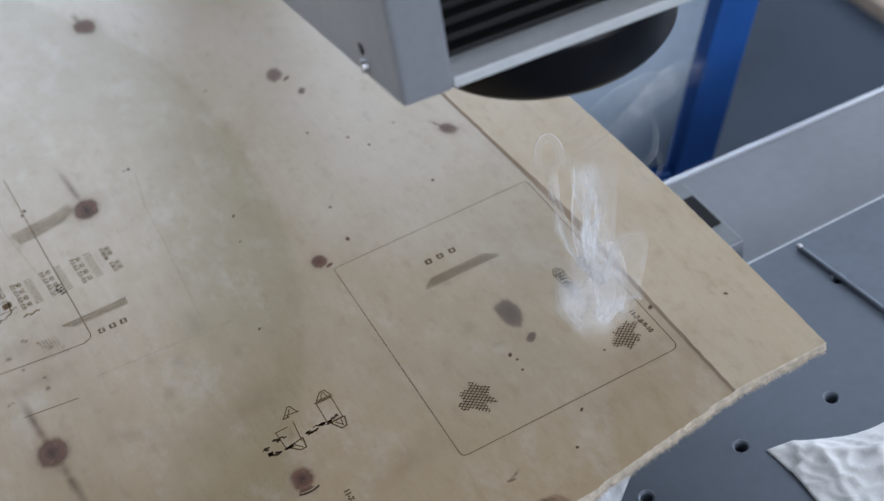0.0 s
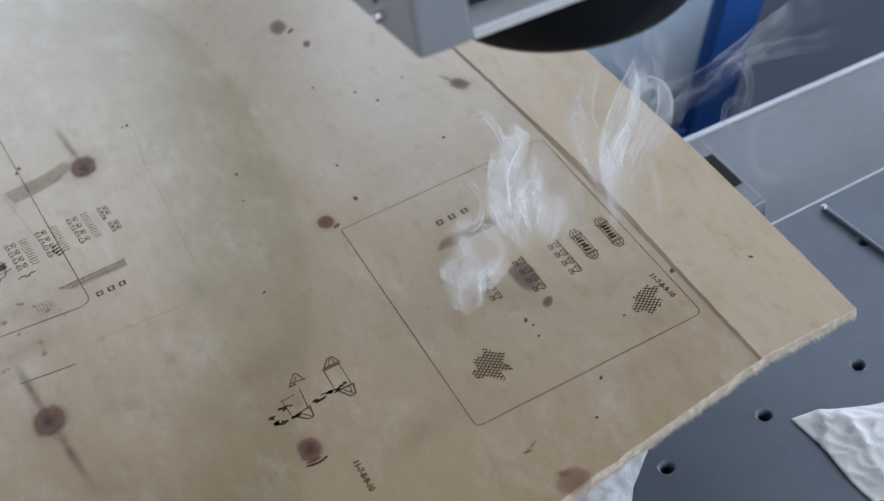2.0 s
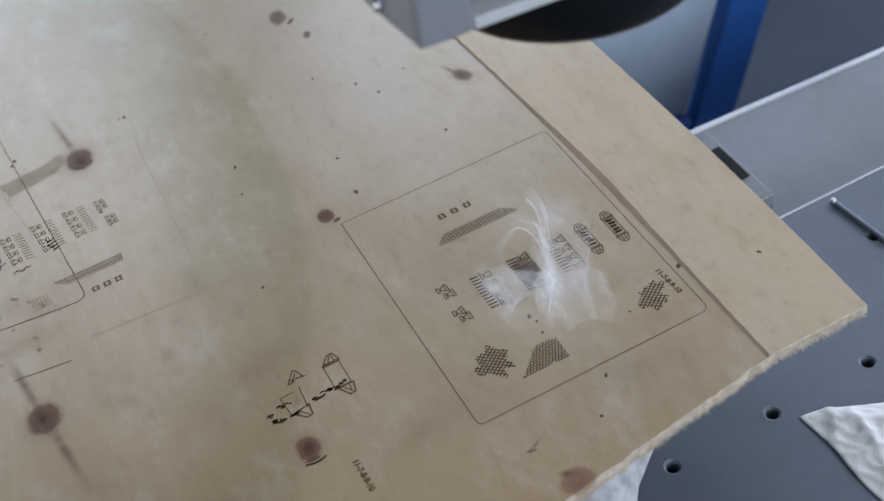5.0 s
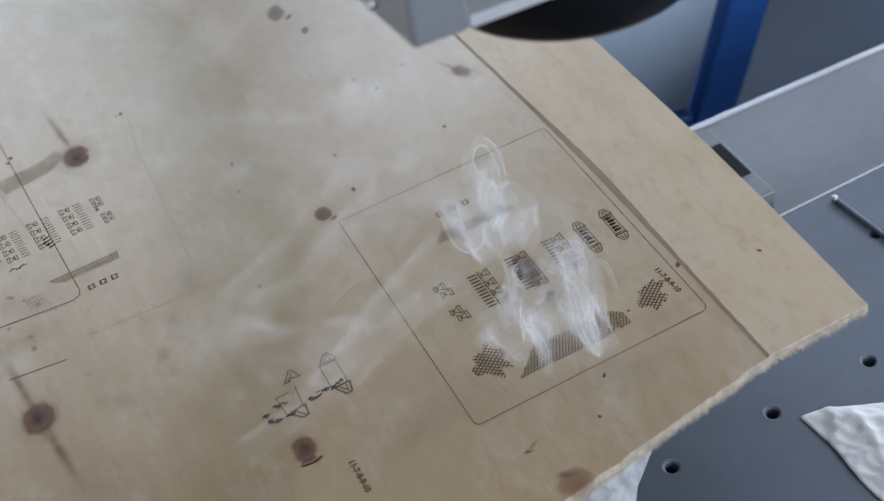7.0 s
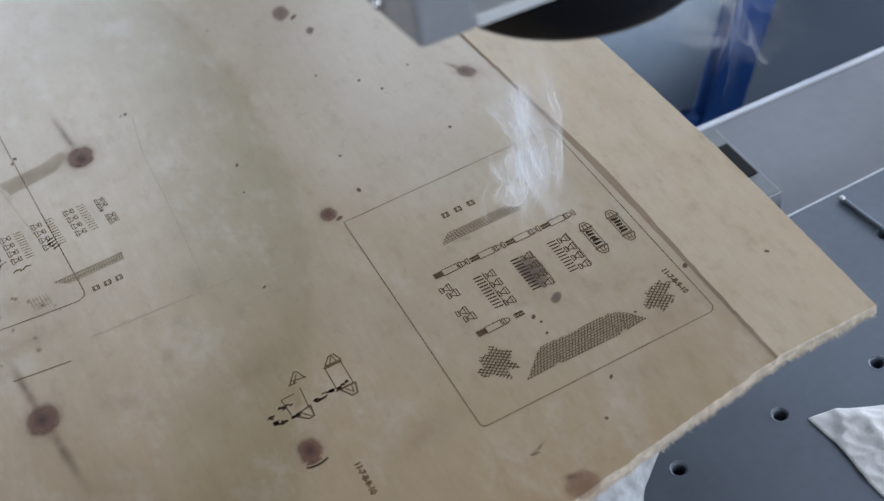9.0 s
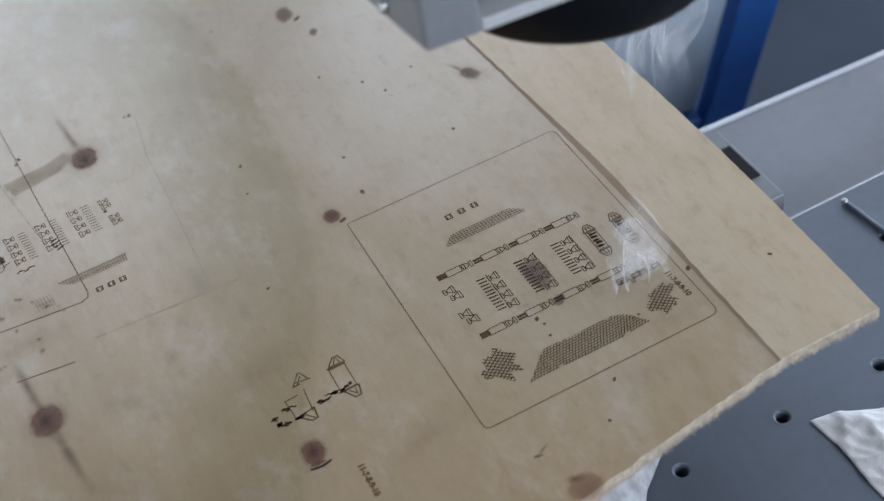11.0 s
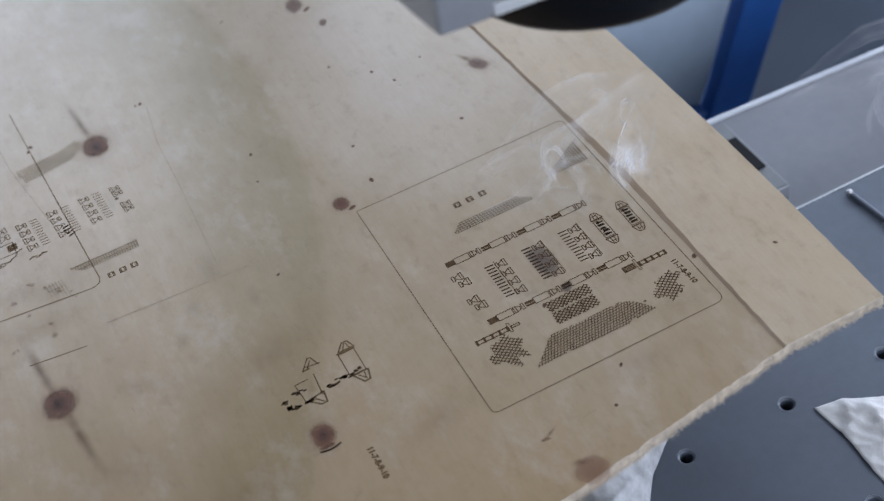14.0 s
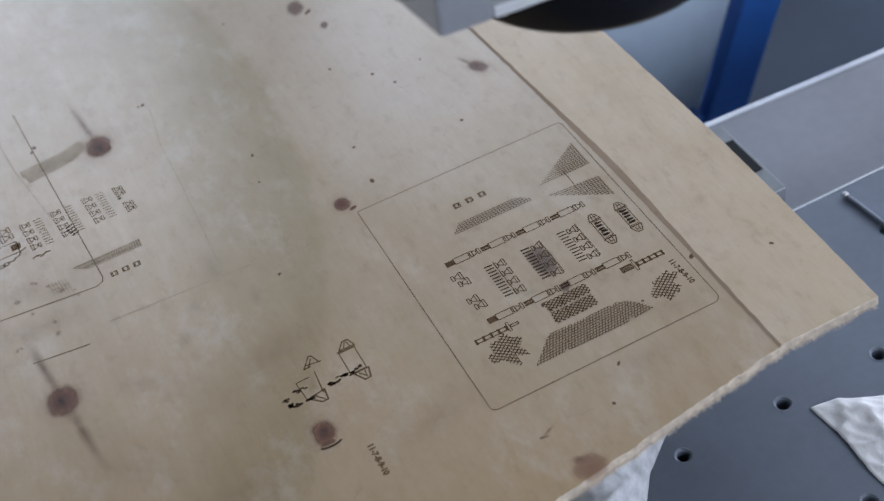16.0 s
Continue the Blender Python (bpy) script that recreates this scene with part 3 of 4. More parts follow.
def knots():
    rnd_speck = random.Random(21)
    for x, y, rx, ry, tail, both, turn in ((-4, 144, 4.4, 5.2, 0, 0, 0), (96, 196, 4.6, 6, 12, 0, 25), (-93, 254, 7.6, 9.4, 36, 0, 6), (-153, 103, 8.4, 9.8, 36, 1, 8),
                                           (-63, 27, 5.6, 7, 0, 0, 0), (-44, 424, 7, 11, 16, 0, 10),):
        stain("knot", x, y, rx * 1.75, ry * 1.7, HALO, z=0.000018, turn=turn, label="reddish stain round a knot")
        stain("knot", x, y, rx * 1.08, ry * 1.05, KNOT if x != 96 else KNOT_GREY, turn=turn, tail=tail, both=both, label="dark reddish brown knot")
    for x, y, rx, ry in ((36, 301, 5.6, 9), (43.4, 277, 2.6, 4), (20, -43, 8.5, 8)):
        stain("knot", x, y, rx, ry, KNOT_GREY if y > 0 else PIN, turn=-20, label="pale brown pin knot")
    for x, y, rx, ry, turn in ((-92.0, 248.6, 5.4, 1.9, 14), (-63.4, 21.6, 4.2, 1.2, -4), (40.6, 293.5, 3.2, 1.5, 30)):
        stain("knot_crescent", x, y, rx, ry, KNOT, z=0.000055, turn=turn, label="dark crack along the rim of a knot")
    stain("knot_heart", -154.2, 103.4, 3.6, 4.4, CORE, z=0.00006, label="black heart of a knot")
    stain("knot_heart", -62.6, 28.0, 2.6, 3.0, CORE, z=0.00006, label="black heart of a knot")
    stain("knot_heart", -93.0, 252.0, 4.8, 5.2, CORE, z=0.00006, label="black heart of a knot")
    for k in range(16):
        r = rnd_speck.uniform(0.8, 2.4)
        stain("brown_fleck", rnd_speck.uniform(-172, -128), rnd_speck.uniform(140, 192), r, r * rnd_speck.uniform(0.7, 1.5), HALO, z=0.00003, turn=rnd_speck.uniform(-60, 60), label="small brown smoke fleck")
    stain("bark_streak", 14.2, -19.8, 5.6, 1.1, TAIL, turn=24, label="reddish bark streak")
    stain("bark_streak", 11.4, -21.4, 2.6, 1.0, PIN, turn=-10, label="reddish bark streak")
    stain("knot_crescent", 17.6, -37.4, 5.0, 2.0, TAIL, z=0.00005, turn=-20, label="dark rim of a cut knot")
    stain("knot_chip", -0.6, 138.6, 2.4, 1.3, KNOT, turn=20)
    stain("scorch", 58, 42, 2.6, 4.2, SMUDGE, turn=-50, label="dark scorched spot")
    stain("scorch", 56.8, 60, 6.6, 12.5, SMUDGE, turn=0, label="dark scorched oval")
    rnd = random.Random(8)
    for x, y in ((55, -6), (17, 177), (48, 223), (55, 210), (-46, 119), (-3, 312), (-28, 201), (-32, 181), (-66, 272), (70, 164), (144, 14), (43, -22), (-63.5, 272), (-122.5, 273.5), (-124.4, 270.4), (-95, 210.3), (73.7, 219), (14.7, 150.3), (46, 34), (45, 27.5), (44.6, 38), (81, 17), (31, 240), (112, 27)):
        r = rnd.uniform(0.7, 1.3)
        stain("pin_speck", x, y, r, r * rnd.uniform(0.8, 1.8), KNOT, z=0.00004 if x < 113 else 0.00094, turn=rnd.uniform(-60, 60))
    for x, y, rx, ry, mat in ((42, 94, 6, 3, SOOT), (36, 62, 8, 5, SOOT), (-86, 122, 5, 9, SOOT), (-96, 106, 4, 8, SOOT),
                              (92, 8, 20, 10, DIRT), (66, -10, 30, 12, DIRT), (44, 47, 5, 3, SOOT), (-150, 175, 20, 12, DIRT), (-150, 150, 26, 10, BROWN), (-140, 55, 44, 26, BROWN), (-104, 18, 38, 20, BROWN), (-66, 78, 22, 12, BROWN), (-20, 10, 34, 14, BROWN), (-118, 92, 26, 9, DIRT), (-72, 140, 9, 14, SOOT), (-60, 112, 5, 10, SOOT)):
        stain("smoke_stain", x, y, rx, ry, mat, z=(0.00002 if x < 113 else 0.00092) + rnd.uniform(0, 0.00001), turn=rnd.uniform(-25, 25))


knots()

# ---- burnt drawings: every figure is made of strokes (x, y, x, y, width) in millimetres ----


def poly(points, w, closed=True):
    pts = list(points)
    return [(*a, *b, w) for a, b in zip(pts, pts[1:] + (pts[:1] if closed else []))]


def rect(x0, y0, x1, y1, w):
    return poly(((x0, y0), (x1, y0), (x1, y1), (x0, y1)), w)


def hatch(outline, angle, gap, w, jitter=0.0, rnd=random.Random(2)):
    """Parallel strokes clipped by an outline."""
    c, s = math.cos(radians(angle)), math.sin(radians(angle))
    turned = [(x * c + y * s, -x * s + y * c) for x, y in outline]
    lo, hi = min(p[1] for p in turned), max(p[1] for p in turned)
    out, v = [], lo + gap * 0.5
    while v < hi:
        xs = []
        for (x0, y0), (x1, y1) in zip(turned, turned[1:] + turned[:1]):
            if (y0 - v) * (y1 - v) < 0:
                xs.append(x0 + (x1 - x0) * (v - y0) / (y1 - y0))
        xs.sort()
        for a, b in zip(xs[::2], xs[1::2]):
            a, b = a - rnd.uniform(0, jitter), b + rnd.uniform(0, jitter)
            out.append((a * c - v * s, a * s + v * c, b * c - v * s, b * s + v * c, w))
        v += gap
    return out


def strokes(segs):
    bm = bmesh.new()
    for x0, y0, x1, y1, w in segs:
        l = math.hypot(x1 - x0, y1 - y0)
        if l < 1e-6:
            continue
        ux, uy = (x1 - x0) / l, (y1 - y0) / l
        h = w / 2
        x0, y0, x1, y1 = x0 - ux * h * 0.6, y0 - uy * h * 0.6, x1 + ux * h * 0.6, y1 + uy * h * 0.6
        bm.faces.new([bm.verts.new((px * mm, py * mm, 0)) for px, py in ((x0 + uy * h, y0 - ux * h), (x1 + uy * h, y1 - ux * h), (x1 - uy * h, y1 + ux * h), (x0 - uy * h, y0 + ux * h))])
    return bm


SHOWN, SUNK = 0.00008, -0.0012
LATE = []


def mark(name, segs, mat=None, at=None, z=SHOWN, label=""):
    ob = part(name, strokes(segs), mat or BURN, board, label)
    ob.location.z = z
    if at is not None:
        LATE.append((ob, at, z))
    return ob


def rounded(x0, y0, x1, y1, radii, w):
    pts = []
    for r, px, py, sx, sy, a0 in zip(radii, (x1, x0, x0, x1), (y1, y1, y0, y0), (-1, 1, 1, -1), (-1, -1, 1, 1), (0, 90, 180, 270)):
        pts += [(px + sx * r + r * math.cos(radians(a0 + 18 * k)), py + sy * r + r * math.sin(radians(a0 + 18 * k))) for k in range(6)]
    return poly(pts, w)


def small_square(x, y):
    return rect(x - 1.4, y - 1.35, x + 1.4, y + 1.35, 0.55) + [(x - 0.75, y - 0.9, x - 0.75, y + 0.9, 0.4), (x + 0.7, y - 0.9, x + 0.7, y + 0.9, 0.4)]


def stepped_band(x0, x1, xa, xb, y0, y1, rows, gap, w):
    """A long trapezium of grid cells with stepped ends."""
    out, h = [], (y1 - y0) / rows
    for k in range(rows):
        f = (k + 0.5) / rows
        a, b = x0 + (xa - x0) * f, x1 + (xb - x1) * f
        n = int((b - a) / gap)
        for j in range(n + 1):
            out.append((a + j * gap, y0 + k * h, a + j * gap, y0 + (k + 1) * h, w))
        out += [(a, y0 + k * h, a + n * gap, y0 + k * h, w), (a, y0 + (k + 1) * h, a + n * gap, y0 + (k + 1) * h, w)]
    return out


def plug(x, y, full):
    """A fuse-like plug: twin tails (or a filled block), a plain body, a collar with a cone, and a stub."""
    tail = [(x, y + v, x + 3.9, y + v, 0.8) for v in ((-1.2, -0.4, 0.4, 1.2) if full else (-0.75, 0.75))]
    if not full:
        tail += [(x, y + v, x + 3.9, y + v, 0.3) for v in (-1.2, 0.1, 1.25)]
    body = rect(x + 4.0, y - 1.75, x + 11.3, y + 1.75, 0.4)
    cone = poly(((x + 12.0, y - 1.7), (x + 12.0, y + 1.7), (x + 13.1, y + 1.6), (x + 15.0, y + 0.7), (x + 15.0, y - 0.7), (x + 13.1, y - 1.6)), 0.42) + [(x + 13.1, y - 1.6, x + 13.1, y + 1.6, 0.45)]
    stub = rect(x + 15.6, y - 1.7, x + 16.7, y + 1.7, 0.38)
    return tail, body + cone, stub


def wide_plug(x, y):
    out = rect(x - 2.4, y - 5.6, x + 2.4, y + 5.6, 0.42) + [(x - 2.9, y - 6.3, x + 2.9, y - 6.3, 0.5), (x - 2.9, y + 6.3, x + 2.9, y + 6.3, 0.5)]
    for s in (-1, 1):
        out += poly(((x - 2.8, y + s * 6.5), (x + 2.8, y + s * 6.5), (x + 1.7, y + s * 9.4), (x + 1.0, y + s * 10.4), (x - 1.0, y + s * 10.4), (x - 1.7, y + s * 9.4)), 0.5)
        out += [(x - 0.9, y + s * 7.0, x - 0.5, y + s * 9.6, 0.4), (x + 0.9, y + s * 7.0, x + 0.5, y + s * 9.6, 0.4), (x - 1.2, y + s * 8.6, x + 1.2, y + s * 8.6, 0.35)]
    rnd = random.Random(int(x))
    blobs = []
    for k in range(5):
        v = y - 4.0 + 2.0 * k
        for q in range(3):
            blobs.append((x - 1.5 + rnd.uniform(-0.3, 0.6), v + 0.45 * q + rnd.uniform(-0.2, 0.2), x + 1.3 + rnd.uniform(-0.7, 0.3), v + 0.25 * q + rnd.uniform(-0.3, 0.3), rnd.uniform(0.5, 0.9)))
    return out, blobs


def bell(x, y, size=1.0):
    """A small flared cup on a square foot, lying on its side."""
    s = size
    cup = [(x + 1.9 * s, y - 0.75 * s), (x + 2.9 * s, y - 1.2 * s), (x + 4.4 * s, y - 2.3 * s), (x + 5.5 * s, y - 2.3 * s), (x + 5.5 * s, y + 2.3 * s), (x + 4.4 * s, y + 2.3 * s), (x + 2.9 * s, y + 1.2 * s), (x + 1.9 * s, y + 0.75 * s)]
    return rect(x, y - 1.7 * s, x + 1.3 * s, y + 1.7 * s, 0.4) + poly(cup, 0.42) + [(x + 4.2 * s, y - 2.1 * s, x + 4.2 * s, y + 2.1 * s, 0.36)]


def comb(x, w=0.62, n=11):
    return [(x, 51.2 + 1.95 * k, x + 3.7, 51.0 + 1.95 * k, w) for k in range(n)]


def bar(x0, x1, y, step=3.4):
    """A dark strip with a row of small open squares."""
    n = max(2, round((x1 - x0) / step))
    out = [(x0, y - 1.0, x1, y - 1.0, 0.6), (x0, y + 1.0, x1, y + 1.0, 0.6)]
    return out + [(x0 + (x1 - x0) * k / n, y - 1.2, x0 + (x1 - x0) * k / n, y + 1.2, 1.1) for k in range(n + 1)]


def blob(x, y, r, seed):
    """The ragged outline of a mesh patch, with a few spikes where strokes overshoot."""
    out = []
    for k in range(26):
        a = 2 * math.pi * k / 26
        n = noise.noise((seed, math.cos(a) * 1.7, math.sin(a) * 1.7)) + 0.5 * noise.noise((seed + 9, math.cos(a) * 5, math.sin(a) * 5))
        q = r * (1.0 + 0.95 * n)
        out.append((x + q * math.cos(a), y + q * math.sin(a)))
    return out


def net(outline, gap=1.55, w=0.42, a=36, b=-40):
    return hatch(outline, a, gap, w, 0.6) + hatch(outline, b, gap, w, 0.6)


def slice_of(outline, x0, x1):
    """The part of a convex-sided outline between two upright lines."""
    out = []
    for side, lim in ((1, x0), (-1, x1)):
        src, out = (outline if side == 1 else out), []
        for p, q in zip(src, src[1:] + src[:1]):
            ip, iq = side * (p[0] - lim) >= 0, side * (q[0] - lim) >= 0
            if ip:
                out.append(p)
            if ip != iq:
                f = (lim - p[0]) / (q[0] - p[0])
                out.append((lim, p[1] + f * (q[1] - p[1])))
    return out


BIG = [(26, 10.6), (38.6, 22.6), (54, 22), (67.5, 22.4), (69, 20.8), (70.4, 22.6), (76, 20.2), (79.5, 16.4), (83, 11.4), (73.6, 10.8), (71.6, 12.6), (70, 10.2), (55, 10.4), (42.5, 10.6), (41, 12.2), (39.4, 10.8)]


def writing(name, text, x, y, size, mat, turn=-90.0, weight=0.00008):
    cu = bpy.data.curves.new("writing", "FONT")
    cu.body, cu.size, cu.offset = text, size, weight
    ob = bpy.data.objects.new("writing", cu)
    scene.collection.objects.link(ob)
    bpy.context.view_layer.update()
    me = bpy.data.meshes.new_from_object(ob.evaluated_get(bpy.context.evaluated_depsgraph_get()))
    bpy.data.objects.remove(ob)
    me.materials.append(mat)
    ob = new(name, me)
    ob.parent = board
    ob.location, ob.rotation_euler = (x * mm, y * mm, SHOWN), (0, 0, radians(turn))
    return ob


def drawing():
    mark("engraved_outline", rounded(0, 0, 109, 135, (2.6, 0.6, 2.6, 3.4), 0.33), label="thin burnt rectangle with rounded corners")
    for x, y in ((41.0, 112.2), (47.5, 112.3), (54.1, 112.4)):
        mark("engraved_square", small_square(x, y))
    mark("engraved_band", stepped_band(31.6, 72.6, 37.0, 66.6, 96.2, 101.4, 4, 1.5, 0.27), BURN_MID)
    mark("engraved_net", net(blob(20.4, 23.4, 6.1, 1), 1.5, 0.46))
    mark("engraved_net", net(blob(94.2, 19.6, 6.3, 5), 1.5, 0.44))
    writing("engraved_number_row", "11-7-8-9-10", 102.1, 30.4, 0.0034, BURN, -86, 0.00013)
    for x, y in ((102.2, 62.4), (88.8, 62.4)):
        line, blobs = wide_plug(x, y)
        mark("engraved_wide_plug", line, BURN_MID)
        mark("engraved_contacts", blobs, CHAR)
    # bells, then combs, in the order in which they are burnt
    for x, t0 in ((70.3, 0.7), (52.0, 1.25), (33.6, 1.75)):
        for k in range(4):
            mark("engraved_bell", bell(x + 4.5, 69.2 - 6.0 * k, 0.86), at=t0 + 0.13 * k)
        edge = x + 9.7 if x > 40 else x + 4.6
        mark("engraved_edge_line", [(edge, 72.0, edge + 0.2, 49.6, 0.32)], at=t0 + 0.6)
    for k, y in enumerate((70.4, 55.0)):
        mark("engraved_double_bell", bell(18.2, y + 2.1, 0.9) + bell(19.6, y - 2.3, 0.9), at=2.25 + 0.18 * k)
    for x, t0, w in ((33.4, 2.55, 0.7), (51.9, 2.9, 0.85), (70.2, 3.25, 0.6)):
        for k, tooth in enumerate(comb(x, w)):
            mark("engraved_comb_tooth", [tooth], CHAR, at=t0 + 0.028 * k)
    # large net, burnt from its pointed end
    n = 13
    for k in range(n):
        a, b = 26 + 57.0 * k / n, 26 + 57.0 * (k + 1) / n
        s = slice_of(BIG, a, b)
        mark("engraved_large_net", hatch(s, 2, 1.25, 0.38) + hatch(s, 60, 1.3, 0.36), BURN_MID, at=3.7 + 3.7 * (k + 0.5) / n)
    # two rows of plugs
    for y, x0, t0, t1 in ((81.4, 19.9, 7.7, 8.8), (42.6, 20.6, 8.7, 10.9)):
        for k in range(4):
            tail, body, stub = plug(x0 + 17.7 * k, y - (0.25 * k if y > 50 else 0), k == 0)
            t = t0 + (t1 - t0) * 0.5 * k / 4
            mark("engraved_plug_tail", tail, CHAR if y < 50 and k == 2 else BURN, at=t)
            mark("engraved_plug", body, at=t + 0.06)
            mark("engraved_plug_stub", stub, at=t0 + (t1 - t0) * (0.55 + 0.45 * k / 4))
    mark("engraved_bar", bar(90.4, 103, 35.9) + rect(88.7, 32.8, 89.7, 39.4, 0.36), BURN_MID, at=10.9)
    mark("engraved_bar_block", [(82.8, 36.4 + v, 87.8, 36.2 + v, 0.6) for v in (-1.3, -0.5, 0.3, 1.1)] + rect(82.6, 34.8, 88, 37.8, 0.4), BURN_MID, at=10.95)
    for k, (x0, y0, x1, y1) in enumerate(((45, 26, 64.6, 32.0), (45.2, 33.4, 65.4, 38.6))):
        for j in range(3):
            a, b = x0 + (x1 - x0) * j / 3, x0 + (x1 - x0) * (j + 1) / 3
            mark("engraved_net", net([(a, y0), (b, y0), (b, y1), (a, y1)], 1.42, 0.52), at=11.05 + 0.55 * k + 0.17 * j)
    mark("engraved_bar", bar(11, 25.4, 35.2), BURN_MID, at=12.35)
    mark("engraved_bar_end", rect(26, 32.8, 27, 38.0, 0.35) + rect(27.4, 34.7, 31, 35.9, 0.45), at=12.75)
    # two grid triangles, burnt in steps from the top
    for k in range(7):
        y1, y0 = 119 - 17.2 * k / 7, 119 - 17.2 * (k + 1) / 7
        xl = lambda y: 106.2 - 27.6 * (119 - y) / 17.2
        s = [(xl(y0), y0), (105.8, y0), (106, y1), (xl(y1), y1)]
        segs = hatch(s, 0, 1.22, 0.29) + [q for q in hatch(s, 90, 1.4, 0.27) if q[0] > 91]
        mark("engraved_grid_triangle", segs, at=13.15 + 1.15 * k / 7)
    mark("engraved_line", [(93.0, 105, 92.8, 94.1, 0.38)], at=14.5)
    for k in range(6):
        x1, x0 = 105 - 26.6 * k / 6, 105 - 26.6 * (k + 1) / 6
        yb = lambda x: 77.8 + 16.8 * (105 - x) / 26.6
        top = lambda x: 92.6 + 2.3 * (105 - x) / 26.6
        s = [(x0, top(x0)), (x0, yb(x0)), (x1, yb(x1)), (x1, top(x1))]
        segs = hatch(s, -4, 1.22, 0.29) + ([] if k > 2 else hatch(s, 90, 1.4, 0.27))
        mark("engraved_grid_triangle", segs, at=14.7 + 1.0 * k / 6)


drawing()


def flip(segs, a=-64.0, b=271.0):
    """Turned half about, and a little askew."""
    k = -0.09
    return [(a - x0 + k * (b - y0 - 205), b - y0, a - x1 + k * (b - y1 - 205), b - y1, w) for x0, y0, x1, y1, w in segs]


def old_drawings():
    """The same drawing burnt earlier, turned about and worn pale, and two test pieces."""
    f = BURN_FAINT
    mark("faded_line", poly(((-61, 268), (-65, 238), (-65.5, 200), (-67.5, 143)), 0.3, False), f, label="pale worn burnt line")
    mark("faded_line", [(-122, 135.5, -50, 131.5, 0.36)], f, label="pale worn burnt line")
    for x in (-112.0, -106.4, -100.9):
        mark("faded_square", small_square(x, 162.8), BURN_LIGHT)
    mark("faded_band", [(-127 + 1.25 * k, 176.4 - min(3.4, 0.9 * k), -127 + 1.25 * k + 0.3, 177.4 if k < 22 else 177.8, 0.95) for k in range(26)], BURN_FAINT)
    mark("faded_band_row", [(-128, 177.2, -95, 177.4, 0.3), (-124, 174.6, -98, 174.8, 0.25)], BURN_LIGHT)
    for x in (69.2, 53.6, 37.4):
        mark("faded_comb", flip(comb(x - 1.4, 0.42)), BURN_LIGHT)
        for k in range(4):
            mark("faded_bell", flip(bell(x + 4.4, 69 - 5.6 * k, 0.85)), BURN_LIGHT)
    for x, y in ((26.6, 55.4), (26.0, 68.6)):
        mark("faded_bell", flip(bell(x, y + 1.9, 0.8) + bell(x, y - 1.9, 0.8)), BURN_LIGHT)
    mark("faded_bell", flip(bell(83, 50, 1.1) + bell(83, 55.2, 1.1)), BURN_MID)
    band = [(-131.5, 248), (-134, 259), (-111, 261), (-101, 264.5), (-98, 259), (-107, 251.5)]
    mark("faded_net", hatch(band, 97, 1.05, 0.7), f, label="pale brown burnt band")
    mark("faded_outline", poly(((-125.8, 306), (-121.6, 232), (-117.4, 164), (-118.2, 161.2), (-121.6, 159.6), (-165.9, 164), (-240, 171)), 0.46, False), BURN_LIGHT, label="burnt corner of an older outline")
    mark("faded_outline", poly(((-139, 300), (-136, 262), (-128, 214)), 0.3, False), f, label="pale worn burnt line")
    mark("faded_line", [(-159.4, 130.6, -134, 127.5, 0.5)], BURN_LIGHT)
    for k in range(4):
        mark("char_patch", [(-123.4 + 0.5 * k - (k == 1) + 0.35 * q, 205.6 - 2.2 * k + 0.4 * q, -121.2 + 0.5 * k - 0.5 * q, 206.2 - 2.2 * k - 0.3 * q, 0.7) for q in (-1, 0, 1)], CHAR)
    mark("faded_plug", rect(-163, 203, -147.6, 211, 0.45) + [(-150.6, 209 - 0.9 * k, -146.4, 209.4 - 0.9 * k, 0.7) for k in range(5)], BURN_MID)
    mark("faded_net", hatch([(-141, 160), (-131, 160), (-133, 173), (-142, 174)], 97, 1.5, 0.4) + hatch([(-141, 165), (-131, 165), (-133, 172), (-142, 172)], 5, 3, 0.3), f)
    mark("faded_smudge", [(-143 + 1.6 * k, 194.6 + 0.8 * math.sin(2.1 * k), -141 + 1.6 * k, 195 + 0.8 * math.sin(2.1 * k + 1), 0.7) for k in range(5)], BURN_LIGHT)
    # overburnt test piece
    mark("test_plug", rect(-41.4, 48.8, -34.2, 61.6, 0.42), BURN_MID)
    mark("test_plug_cone", [(-41.8, 62.3, -33.8, 62.1, 0.7)] + poly(((-40.8, 63), (-37.6, 67), (-35.2, 67), (-33.6, 62.8)), 0.6) + [(-38.6, 63, -36.8, 66.4, 0.5), (-35.6, 63, -36.2, 66.2, 0.45)], BURN_LIGHT)
    mark("test_plug_end", poly(((-40.2, 48.2), (-33.4, 48.4), (-34.6, 43.2), (-37.2, 43.0)), 0.75) + [(-38.2, 47.4, -35.6, 44.2, 0.6), (-35.4, 47.6, -35.8, 44.4, 0.5)], BURN_LIGHT)
    mark("test_plug", poly(((-57.4, 57.0), (-63.3, 56.8), (-62.8, 51), (-62.4, 45.8)), 0.42, False), BURN_MID)
    mark("test_plug_side", [(-54.2, 58.4, -55.0, 46.4, 0.42)], BURN_MID)
    mark("test_triangle", poly(((-57.6, 61.8), (-53.4, 67.4), (-52.2, 67.2), (-50.4, 62.4)), 0.5, False) + [(-56.2, 63.4, -49.6, 62.4, 0.5), (-55.6, 61.8, -53.0, 65.6, 0.45), (-57.6, 61.8, -54.6, 61.9, 0.6)], BURN_MID)
    mark("test_crack", poly(((-144.6, 204), (-147, 203.2), (-148.4, 200.6), (-150.6, 200), (-151.4, 198.6), (-154, 199)), 0.55, False), BURN_MID)
